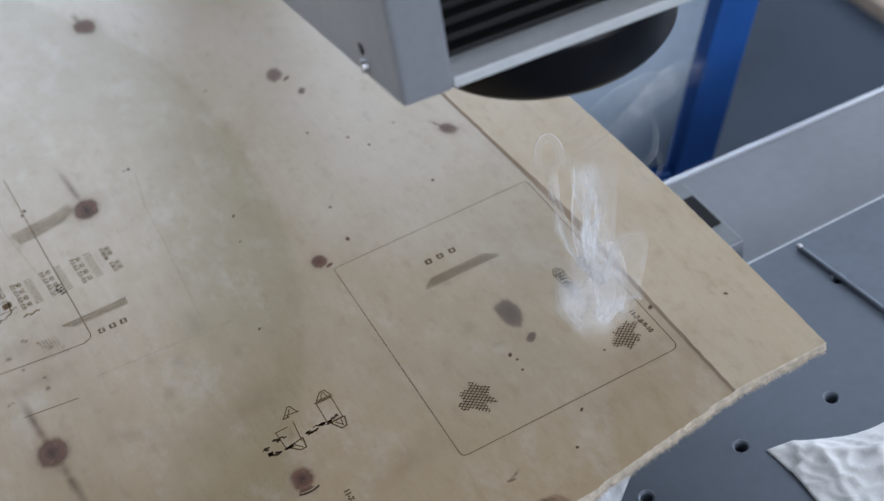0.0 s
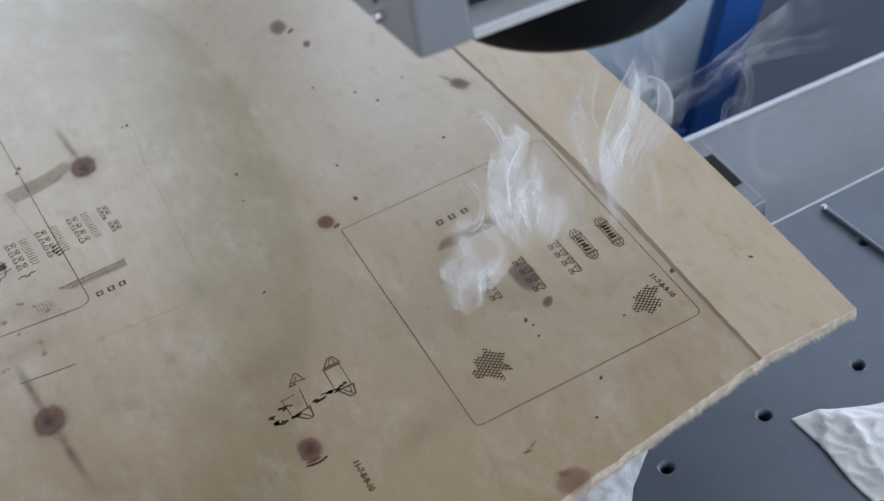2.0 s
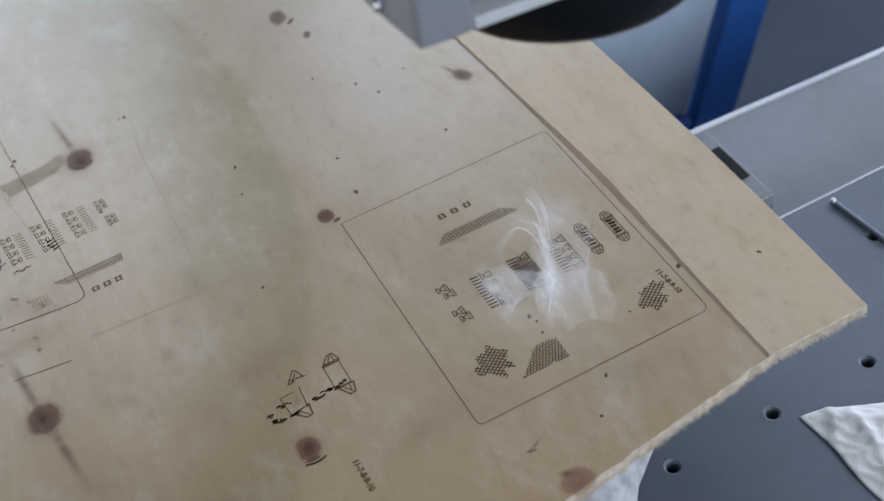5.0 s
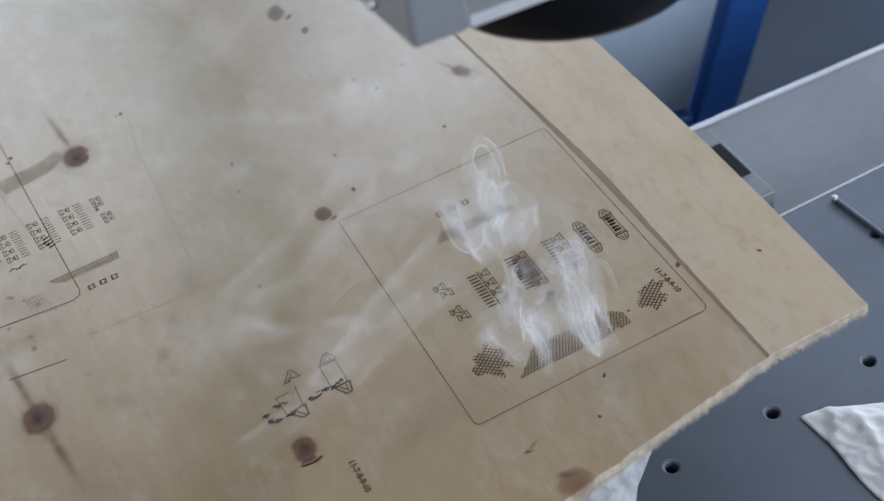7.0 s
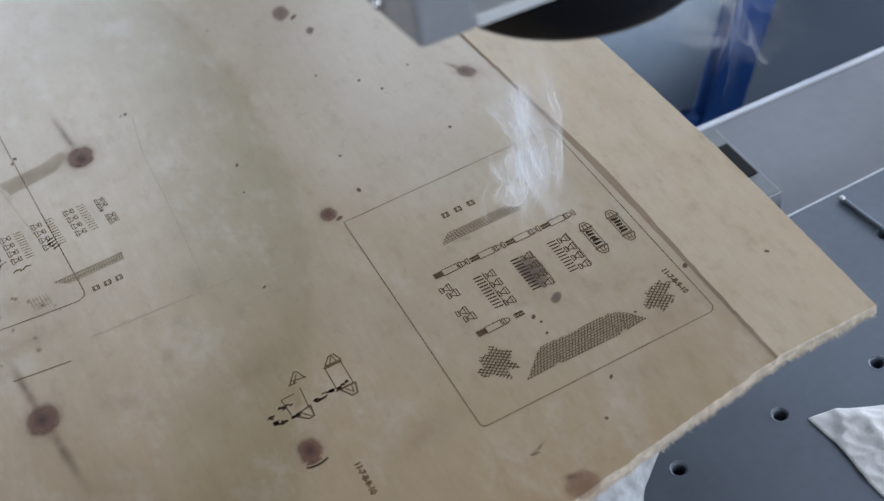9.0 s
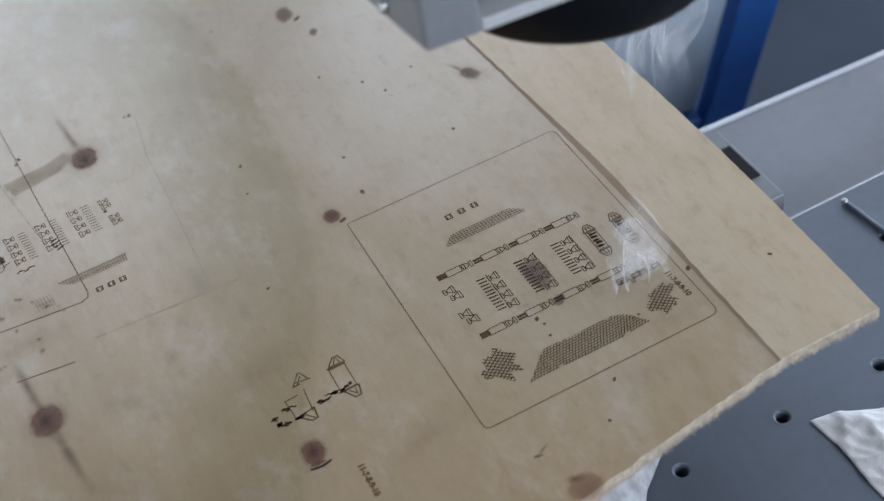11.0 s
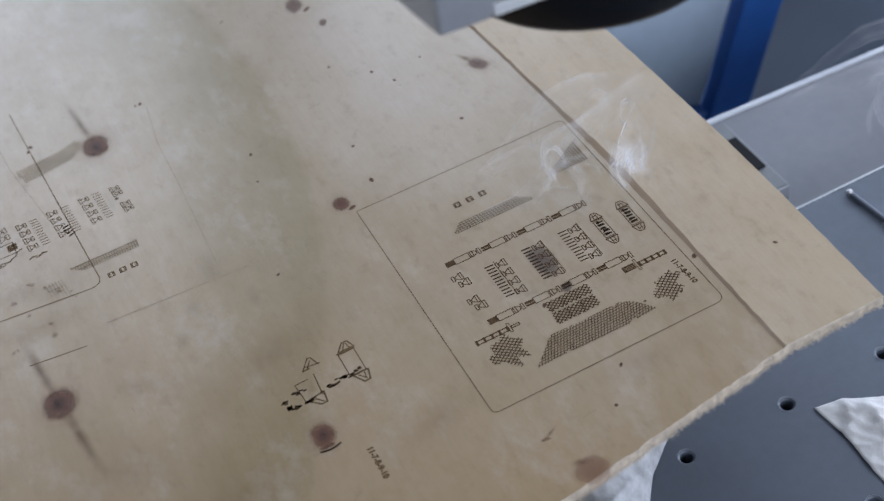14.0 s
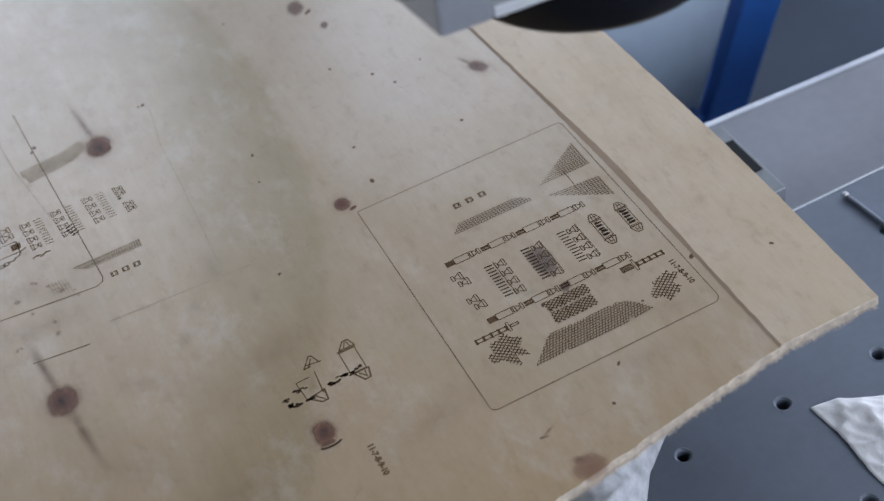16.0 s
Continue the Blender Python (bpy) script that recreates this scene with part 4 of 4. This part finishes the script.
    mark("test_chain", [q for k in range(4) for q in rect(-164 + 2.6 * k, 196.2 + 0.4 * k, -162 + 2.6 * k, 198 + 0.4 * k, 0.5)], BURN_MID)
    mark("test_plug_end", poly(((-61.6, 46.4), (-54.0, 47.8), (-54.6, 42.2), (-57.2, 42)), 0.75) + [(-58.4, 46, -55.8, 43, 0.6)], BURN_LIGHT)
    rnd = random.Random(5)
    blobs = []
    for x0, y0, x1, y1, n in ((-71, 50.6, -69, 50.2, 4), (-70, 47.4, -65.6, 45.0, 14), (-66.4, 52.6, -60.6, 52.4, 7), (-62.8, 45.2, -58.6, 46.6, 9), (-51.6, 49, -46.4, 47.6, 15), (-47, 50, -43, 50, 10), (-42.4, 49.2, -41.6, 49.2, 2), (-41.2, 49, -36, 50.8, 10)):
        for k in range(n):
            u = rnd.random()
            x, y = x0 + (x1 - x0) * u, y0 + (y1 - y0) * u + rnd.uniform(-0.9, 0.9)
            blobs.append((x - rnd.uniform(0.2, 0.9), y, x + rnd.uniform(0.2, 0.9), y + rnd.uniform(-0.2, 0.4), rnd.uniform(0.5, 1.1)))
    mark("char_patch", blobs, CHAR, label="blackened overburnt contacts")
    writing("engraved_number_row", "11-7-8-9-10", -50.4, 12.4, 0.0035, BURN_MID, weight=0.0002)
    mark("burnt_arc", [(-67 + 1.1 * k, 19.6 + 0.035 * (k - 4) ** 2 * 1.6, -65.9 + 1.1 * k, 19.6 + 0.035 * (k - 3) ** 2 * 1.6, 0.9) for k in range(8)], CHAR)

    for k in range(34):
        x, y, a, l = rnd.uniform(-170, 100), rnd.uniform(-20, 330), rnd.uniform(0, 6.28), rnd.uniform(1.5, 7)
        mark("scratch", poly([(x + l * q * math.cos(a + 0.25 * q), y + l * q * math.sin(a + 0.25 * q)) for q in (0, 0.5, 1)], 0.16, False), f, z=0.00006)


old_drawings()

# ---- crumpled tissues ----


def tissue(name, label, x0, x1, y0, y1, top, seed, turn, fold=0.007, skew=0.0, sharp=3.2, mat=CLOTH):
    bm = bmesh.new()
    n = 70
    cx, cy = (x0 + x1) / 2, (y0 + y1) / 2
    grid = []
    for i in range(n + 1):
        row = []
        for j in range(n + 1):
            u, v = 2 * i / n - 1, 2 * j / n - 1
            px, py = u * (x1 - x0) / 2, v * (y1 - y0) / 2
            wob = 0.005 * noise.noise((px * 30 + seed, py * 30, 1.5))
            e = max(abs(u), abs(v))
            h = top * (1 - e ** sharp) * (0.75 + 0.5 * noise.noise((px * 16 + seed, py * 16, 0)))
            crease = 1 - abs(noise.noise((px * 45 + seed, py * 22, 4))) * 2
            crease2 = 1 - abs(noise.noise((px * 22 - seed, py * 60, 9))) * 2
            h += 0.0016 * (1 - abs(noise.noise((px * 120, py * 95 + seed, 2))) * 2) ** 2 * (1 - 0.6 * e ** 4)
            h += fold * (0.6 * crease ** 3 + 0.4 * crease2 ** 3) * (1 - 0.5 * e ** 4)
            row.append(bm.verts.new((px + wob, py + skew * px + 0.005 * noise.noise((px * 30, py * 30, seed)), max(0.0008, h))))
        grid.append(row)
    for i in range(n):
        for j in range(n):
            bm.faces.new((grid[i][j], grid[i + 1][j], grid[i + 1][j + 1], grid[i][j + 1]))
    ob = part(name, bm, mat, None, "", True)
    ob.matrix_world = pose(cx, cy, TABLE_Z, 0, 0, turn)
    so = ob.modifiers.new("thickness", "SOLIDIFY")
    so.thickness = 0.0005
    return tagged(ob, label, "tissue")


tissue("crumpled_tissue", "white crumpled tissue lying on the steel plate", 0.138, 0.262, -0.098, -0.046, 0.0095, 3.0, 2, 0.0032, -0.33, 1.5)
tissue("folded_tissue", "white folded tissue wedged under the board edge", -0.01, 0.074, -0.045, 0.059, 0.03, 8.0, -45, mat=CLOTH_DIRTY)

# ---- smoke: curled see-through sheets that drift off the burning spot ----


def ribbon(bm, uv, axis, half, bend, n=18, k=8, twist=0.0, start=0.0):
    """A sheet of smoke that follows axis(s), is half(s) wide, curls across by bend and turns about its line by twist."""
    rows = []
    for i in range(n + 1):
        s = i / n
        p, d = axis(s), (axis(min(1, s + 0.02)) - axis(max(0, s - 0.02))).normalized()
        flat = d.cross(Vector((0.15, -0.75, 0.65))).normalized()
        a = start + twist * s
        side = flat * math.cos(a) + d.cross(flat) * math.sin(a)
        out = d.cross(side)
        row = []
        for j in range(k + 1):
            c = 2 * j / k - 1
            row.append((bm.verts.new(p + side * half(s) * c + out * bend * half(s) * c * c), (j / k, s)))
        rows.append(row)
    for a, b in zip(rows, rows[1:]):
        for j in range(k):
            quad = (a[j], a[j + 1], b[j + 1], b[j])
            f = bm.faces.new([q[0] for q in quad])
            f.smooth = True
            for l, q in zip(f.loops, quad):
                l[uv].uv = q[1]


def smoke_mesh(kind, size, seed):
    rnd = random.Random(seed)
    bm = bmesh.new()
    uv = bm.loops.layers.uv.new("flow")
    up = Vector((0.1, 0.55, 0.8)).normalized()
    right = Vector((0.85, 0.2, -0.2)).normalized()

    def curl(amount, turns, phase, length, lean, start):
        def axis(s):
            a = phase + turns * 2 * math.pi * s
            return start + up * (s - 0.5) * length + right * (amount * (0.35 + s) * math.sin(a) + lean * s) + Vector((0, -0.5, 0.5)) * amount * 0.6 * math.cos(a)
        return axis

    def thread(width):
        """A bright curled thread of smoke that winds into a ring."""
        mid = right * rnd.uniform(-0.015, 0.015) * size + up * rnd.uniform(-0.02, 0.025) * size
        r0, r1, a0, w, lift = rnd.uniform(0.003, 0.007) * size, rnd.uniform(0.006, 0.014) * size, rnd.uniform(0, 6), rnd.choice((-1, 1)) * rnd.uniform(3.5, 7), rnd.uniform(-0.01, 0.02) * size

        def axis(s):
            r = r0 + (r1 - r0) * s
            return mid + right * r * math.cos(a0 + w * s) + up * (1.4 * r * math.sin(a0 + w * s) + lift * s)
        ribbon(bm, uv, axis, lambda s: width * size * (0.5 + 0.8 * s), 0.3, 26, 4)
    for q in range({"puff": 3, "column": 2, "streak": 3}.get(kind, 0)):
        thread(rnd.uniform(0.0018, 0.0036))
    if kind == "puff":
        for q in range(5):
            st = right * rnd.uniform(-0.012, 0.012) * size + up * rnd.uniform(-0.012, 0.012) * size
            ribbon(bm, uv, curl(rnd.uniform(0.003, 0.009) * size, rnd.uniform(0.5, 1.1), rnd.uniform(0, 6), rnd.uniform(0.025, 0.05) * size, rnd.uniform(-0.012, 0.012), st), lambda s, w=rnd.uniform(0.009, 0.015) * size: w * (0.6 + 0.7 * math.sin(math.pi * s)), rnd.uniform(-1.2, 1.2), 22, 8, rnd.uniform(-1.6, 1.6), rnd.uniform(-0.6, 0.6))
    elif kind == "column":
        for q in range(5):
            st = right * rnd.uniform(-0.006, 0.006) * size
            ribbon(bm, uv, curl(rnd.uniform(0.003, 0.008) * size, rnd.uniform(0.7, 1.5), rnd.uniform(0, 6), rnd.uniform(0.06, 0.095) * size, rnd.uniform(-0.01, 0.014), st), lambda s, w=rnd.uniform(0.006, 0.011) * size: w * (0.35 + 1.3 * s), rnd.uniform(-1.2, 1.2), 26, 8, rnd.uniform(-2.2, 2.2), rnd.uniform(-0.5, 0.5))
    elif kind == "streak":
        for q in range(3):
            a, b = rnd.uniform(0, 6), rnd.uniform(0.004, 0.01)
            ribbon(bm, uv, lambda s, a=a, b=b, g=q: (right * (s - 0.5) * 0.13 + up * (b * math.sin(a + 7 * s) + 0.035 * s + 0.006 * (g - 1))) * size, lambda s, w=rnd.uniform(0.003, 0.006) * size: w * (0.5 + 1.4 * s), rnd.uniform(-0.8, 0.8), 26)
    else:
        for q in range(4):
            a = rnd.uniform(0, 6)
            ribbon(bm, uv, lambda s, a=a, g=q: (right * (s - 0.5) * 0.15 + up * (0.02 * math.sin(a + 4 * s) + 0.014 * (g - 1.5))) * size, lambda s, w=rnd.uniform(0.009, 0.017) * size: w * (0.6 + 0.8 * s), rnd.uniform(-0.6, 0.6), 22)
    return bm


WISPS = []
LOOK = {"puff": ("curling white puff of smoke over the plywood", SMOKE), "column": ("rising white plume of smoke off the burning wood", SMOKE), "streak": ("thin drifting streak of pale smoke", SMOKE_THIN), "veil": ("faint spreading veil of pale smoke", SMOKE_THIN)}


def wisp(kind, size, from_wood, way):
    """Smoke of one kind; it comes out of the wood at the way's first point, or hangs there from the start."""
    n = len(WISPS)
    ob = part("smoke_" + kind, smoke_mesh(kind, size, 100 + n), LOOK[kind][1])
    tagged(ob, LOOK[kind][0], "smoke", "smoke over the board")
    turn = (n * 47) % 90 - 45
    rows = []
    if from_wood:
        t, x, y, z = way[0]
        for s in ([0.0, t - 0.2] if t > 0.3 else [0.0]):
            rows.append((s, pose(x, y, -0.15, 0, 0, turn * 0.3)))
        way = [(t, x, y, -0.012 * size)] + way[1:]
    way = way[:-1] + [(way[-2][0] + 0.32, *way[-1][1:])]
    t0, t1 = way[0][0], way[-1][0]
    for t, x, y, z in way:
        rows.append((t, pose(x, y, z, 0, 0, turn * 0.3 + turn * 0.6 * (t - t0) / (t1 - t0))))
    if t1 < 15.5:
        x, y, z = way[-1][1:]
        rows += [(t1 + 0.25, pose(x + 0.05, y + 0.5, z + 0.6, 0, 0, turn)), (16.0, pose(x + 0.1, y + 0.9, 1.6, 0, 0, turn))]
    else:
        rows.append((16.0, pose(*way[-1][1:], 0, 0, turn)))
    WISPS.append((ob, rows))


def smoke():
    wisp("puff", 1.1, False, [(0.0, 0.091, 0.025, 0.02), (0.3, 0.092, 0.04, 0.035), (0.6, 0.105, 0.07, 0.05), (0.9, 0.122, 0.084, 0.07), (1.45, 0.215, 0.244, 0.1)])
    wisp("column", 1.0, False, [(0.0, 0.095, 0.054, 0.04), (0.3, 0.101, 0.077, 0.05), (0.6, 0.119, 0.098, 0.06), (0.9, 0.152, 0.113, 0.07), (1.45, 0.223, 0.236, 0.1)])
    wisp("streak", 0.8, False, [(0.0, 0.143, 0.081, 0.05), (0.5, 0.159, 0.1, 0.06), (0.9, 0.193, 0.126, 0.07), (1.45, 0.245, 0.216, 0.1)])
    wisp("column", 1.0, True, [(0.2, 0.095, 0.038, 0.0), (0.3, 0.094, 0.046, 0.015), (0.6, 0.084, 0.065, 0.035), (0.9, 0.092, 0.093, 0.05), (1.2, 0.091, 0.078, 0.06), (1.5, 0.089, 0.08, 0.07), (2.05, 0.179, 0.25, 0.1)])
    wisp("column", 1.1, True, [(0.6, 0.084, 0.058, 0.0), (0.7, 0.081, 0.054, 0.02), (0.9, 0.08, 0.068, 0.03), (1.2, 0.078, 0.071, 0.035), (1.5, 0.074, 0.065, 0.04), (1.8, 0.098, 0.055, 0.06), (2.1, 0.112, 0.049, 0.07), (2.65, 0.216, 0.221, 0.1)])
    wisp("puff", 0.9, True, [(1.0, 0.078, 0.079, 0.0), (1.2, 0.075, 0.075, 0.02), (1.5, 0.068, 0.063, 0.02), (1.8, 0.055, 0.068, 0.03), (2.1, 0.067, 0.074, 0.05), (2.4, 0.078, 0.077, 0.06), (2.95, 0.184, 0.273, 0.09)])
    wisp("streak", 1.0, True, [(0.5, 0.096, 0.064, 0.0), (0.9, 0.147, 0.096, 0.05), (1.5, 0.173, 0.08, 0.06), (2.1, 0.168, 0.054, 0.05), (2.5, 0.166, 0.073, 0.05), (3.0, 0.137, 0.084, 0.06), (3.55, 0.221, 0.226, 0.09)])
    wisp("puff", 1.1, True, [(1.85, 0.046, 0.068, 0.0), (2.1, 0.036, 0.07, 0.012), (2.4, 0.03, 0.078, 0.03), (2.7, 0.031, 0.085, 0.05), (3.0, 0.052, 0.092, 0.06), (3.3, 0.045, 0.115, 0.07), (3.85, 0.128, 0.285, 0.1)])
    wisp("puff", 1.3, True, [(2.4, 0.047, 0.07, 0.0), (2.7, 0.039, 0.078, 0.02), (3.0, 0.061, 0.094, 0.04), (3.3, 0.066, 0.092, 0.05), (3.5, 0.069, 0.102, 0.06), (3.7, 0.065, 0.107, 0.07), (4.25, 0.148, 0.266, 0.1)])
    wisp("column", 1.1, True, [(2.8, 0.065, 0.063, 0.0), (3.0, 0.065, 0.069, 0.015), (3.3, 0.063, 0.081, 0.03), (3.5, 0.072, 0.099, 0.05), (3.7, 0.078, 0.117, 0.06), (4.25, 0.162, 0.277, 0.09)])
    wisp("veil", 1.3, True, [(2.2, 0.038, 0.063, 0.0), (2.7, 0.033, 0.114, 0.03), (3.0, 0.02, 0.133, 0.05), (3.3, -0.0, 0.159, 0.05), (3.6, 0.005, 0.152, 0.06), (4.15, 0.088, 0.344, 0.09)])
    wisp("puff", 0.9, True, [(3.2, 0.077, 0.061, 0.0), (3.5, 0.086, 0.066, 0.02), (3.6, 0.083, 0.073, 0.03), (3.9, 0.094, 0.091, 0.06), (4.45, 0.186, 0.254, 0.09)])
    wisp("puff", 0.6, True, [(3.7, 0.04, 0.022, 0.0), (3.9, 0.038, 0.024, 0.01), (4.0, 0.041, 0.028, 0.015), (4.2, 0.057, 0.051, 0.04), (4.75, 0.192, 0.294, 0.07)])
    wisp("column", 0.9, True, [(3.95, 0.048, 0.017, 0.0), (4.2, 0.05, 0.025, 0.015), (4.5, 0.06, 0.048, 0.04), (5.05, 0.195, 0.289, 0.07)])
    wisp("puff", 1.1, True, [(4.6, 0.05, 0.018, 0.0), (4.9, 0.053, 0.028, 0.02), (5.3, 0.064, 0.051, 0.05), (5.85, 0.185, 0.268, 0.08)])
    wisp("column", 1.1, True, [(5.3, 0.052, 0.016, 0.0), (5.6, 0.053, 0.027, 0.02), (5.9, 0.059, 0.041, 0.05), (6.45, 0.184, 0.264, 0.08)])
    wisp("puff", 1.0, True, [(6.0, 0.05, 0.012, 0.0), (6.3, 0.055, 0.028, 0.02), (6.5, 0.046, 0.021, 0.025), (6.8, 0.048, 0.037, 0.04), (7.2, 0.031, 0.068, 0.05), (7.6, 0.016, 0.09, 0.06), (8.15, 0.114, 0.3, 0.09)])
    wisp("column", 1.0, True, [(6.2, 0.061, 0.012, 0.0), (6.5, 0.059, 0.028, 0.02), (7.0, 0.062, 0.017, 0.02), (7.5, 0.053, 0.02, 0.02), (8.0, 0.047, 0.055, 0.05), (8.55, 0.166, 0.276, 0.08)])
    wisp("veil", 1.2, True, [(6.2, 0.044, 0.023, 0.0), (6.5, 0.049, 0.055, 0.03), (7.0, -0.017, 0.071, 0.03), (7.5, 0.013, 0.057, 0.05), (8.05, 0.134, 0.306, 0.08)])
    wisp("puff", 0.9, True, [(6.6, 0.036, 0.014, 0.0), (7.0, 0.039, 0.022, 0.02), (7.5, 0.023, 0.058, 0.04), (8.0, 0.023, 0.093, 0.07), (8.55, 0.112, 0.278, 0.1)])
    wisp("puff", 0.8, True, [(7.5, 0.054, 0.078, 0.0), (7.8, 0.068, 0.069, 0.02), (8.0, 0.081, 0.08, 0.03), (8.5, 0.089, 0.082, 0.05), (9.05, 0.19, 0.26, 0.08)])
    wisp("veil", 0.9, True, [(7.5, 0.046, 0.015, 0.0), (7.8, 0.037, 0.012, 0.015), (8.0, 0.028, 0.027, 0.02), (8.5, -0.032, 0.04, 0.02), (9.55, 0.063, 0.421, 0.06)])
    wisp("column", 1.0, True, [(8.2, 0.076, 0.069, 0.0), (8.5, 0.075, 0.084, 0.03), (9.0, 0.069, 0.079, 0.05), (9.2, 0.07, 0.094, 0.06), (9.75, 0.16, 0.264, 0.09)])
    wisp("puff", 0.7, True, [(8.7, 0.057, 0.084, 0.0), (9.0, 0.068, 0.092, 0.02), (9.3, 0.076, 0.109, 0.04), (9.85, 0.175, 0.297, 0.07)])
    wisp("puff", 0.9, True, [(9.4, 0.047, 0.038, 0.0), (9.7, 0.055, 0.053, 0.02), (10.1, 0.072, 0.073, 0.05), (10.65, 0.18, 0.269, 0.08)])
    wisp("column", 1.0, True, [(10.2, 0.077, 0.033, 0.0), (10.5, 0.083, 0.045, 0.02), (10.8, 0.096, 0.068, 0.05), (11.35, 0.201, 0.251, 0.08)])
    wisp("puff", 1.0, True, [(10.95, 0.091, 0.039, 0.0), (11.3, 0.108, 0.061, 0.03), (11.5, 0.112, 0.074, 0.04), (12.05, 0.214, 0.253, 0.07)])
    wisp("column", 0.75, True, [(11.4, 0.059, 0.037, 0.0), (11.6, 0.065, 0.045, 0.02), (11.8, 0.069, 0.055, 0.035), (12.0, 0.066, 0.059, 0.045), (12.3, 0.075, 0.073, 0.06), (12.85, 0.169, 0.244, 0.09)])
    wisp("puff", 0.85, True, [(11.9, 0.062, 0.047, 0.0), (12.05, 0.068, 0.059, 0.02), (12.3, 0.076, 0.075, 0.035), (12.5, 0.08, 0.087, 0.05), (13.05, 0.175, 0.261, 0.08)])
    wisp("streak", 0.9, True, [(13.0, 0.095, 0.103, 0.0), (13.3, 0.107, 0.094, 0.03), (13.5, 0.121, 0.092, 0.03), (13.8, 0.152, 0.083, 0.04), (14.35, 0.239, -0.007, 0.07)])
    wisp("puff", 0.7, True, [(13.55, 0.096, 0.103, 0.0), (13.8, 0.104, 0.09, 0.02), (14.0, 0.113, 0.082, 0.02), (14.3, 0.156, 0.068, 0.03), (14.6, 0.181, 0.059, 0.04), (15.15, 0.238, -0.007, 0.07)])
    wisp("streak", 1.1, True, [(13.9, 0.091, 0.098, 0.0), (14.1, 0.099, 0.089, 0.01), (14.3, 0.106, 0.083, 0.015), (14.5, 0.12, 0.076, 0.02), (14.8, 0.171, 0.074, 0.03), (15.35, 0.242, -0.005, 0.06)])
    wisp("puff", 0.8, True, [(14.0, 0.091, 0.098, 0.0), (14.2, 0.12, 0.075, 0.02), (14.5, 0.174, 0.078, 0.04), (14.8, 0.178, 0.049, 0.05), (15.35, 0.228, -0.017, 0.08)])
    wisp("streak", 0.9, True, [(14.4, 0.1, 0.089, 0.0), (14.6, 0.103, 0.084, 0.01), (14.8, 0.116, 0.081, 0.02), (15.0, 0.153, 0.07, 0.03), (15.4, 0.148, 0.07, 0.04), (15.9, 0.232, -0.018, 0.07)])
    wisp("veil", 2.0, True, [(6.1, 0.05, 0.034, 0.0), (6.5, 0.04, 0.077, 0.03), (7.0, 0.015, 0.122, 0.05), (7.5, -0.01, 0.139, 0.06), (8.0, -0.035, 0.164, 0.07), (8.55, 0.035, 0.348, 0.1)])
    wisp("puff", 0.9, True, [(1.5, 0.053, 0.06, 0.0), (1.7, 0.054, 0.059, 0.015), (2.0, 0.064, 0.072, 0.03), (2.3, 0.076, 0.082, 0.06), (2.85, 0.18, 0.277, 0.09)])
    wisp("streak", 0.9, True, [(1.4, 0.088, 0.059, 0.0), (1.7, 0.116, 0.071, 0.03), (2.0, 0.121, 0.052, 0.04), (2.5, 0.144, 0.021, 0.05), (3.05, 0.211, -0.051, 0.08)])
    wisp("veil", 1.3, True, [(8.1, 0.072, 0.072, 0.0), (8.5, 0.101, 0.105, 0.04), (8.8, 0.131, 0.112, 0.06), (9.35, 0.198, 0.229, 0.09)])
    wisp("streak", 0.8, True, [(8.1, 0.078, 0.068, 0.0), (8.5, 0.169, 0.067, 0.05), (9.0, 0.171, 0.066, 0.07), (9.55, 0.232, -0.012, 0.1)])
    wisp("streak", 0.9, True, [(2.5, 0.074, 0.056, 0.0), (2.8, 0.131, 0.09, 0.03), (3.0, 0.145, 0.084, 0.04), (3.3, 0.178, 0.069, 0.06), (3.85, 0.242, -0.011, 0.09)])


smoke()


def motions():
    for ob, t, z in LATE:
        x, y = ob.location.x, ob.location.y
        walk(ob, [(0.0, pose(x, y, SUNK)), (t - 0.08, pose(x, y, SUNK)), (t, pose(x, y, z)), (16.0, pose(x, y, z))])
    for ob, rows in WISPS:
        walk(ob, rows)


motions()
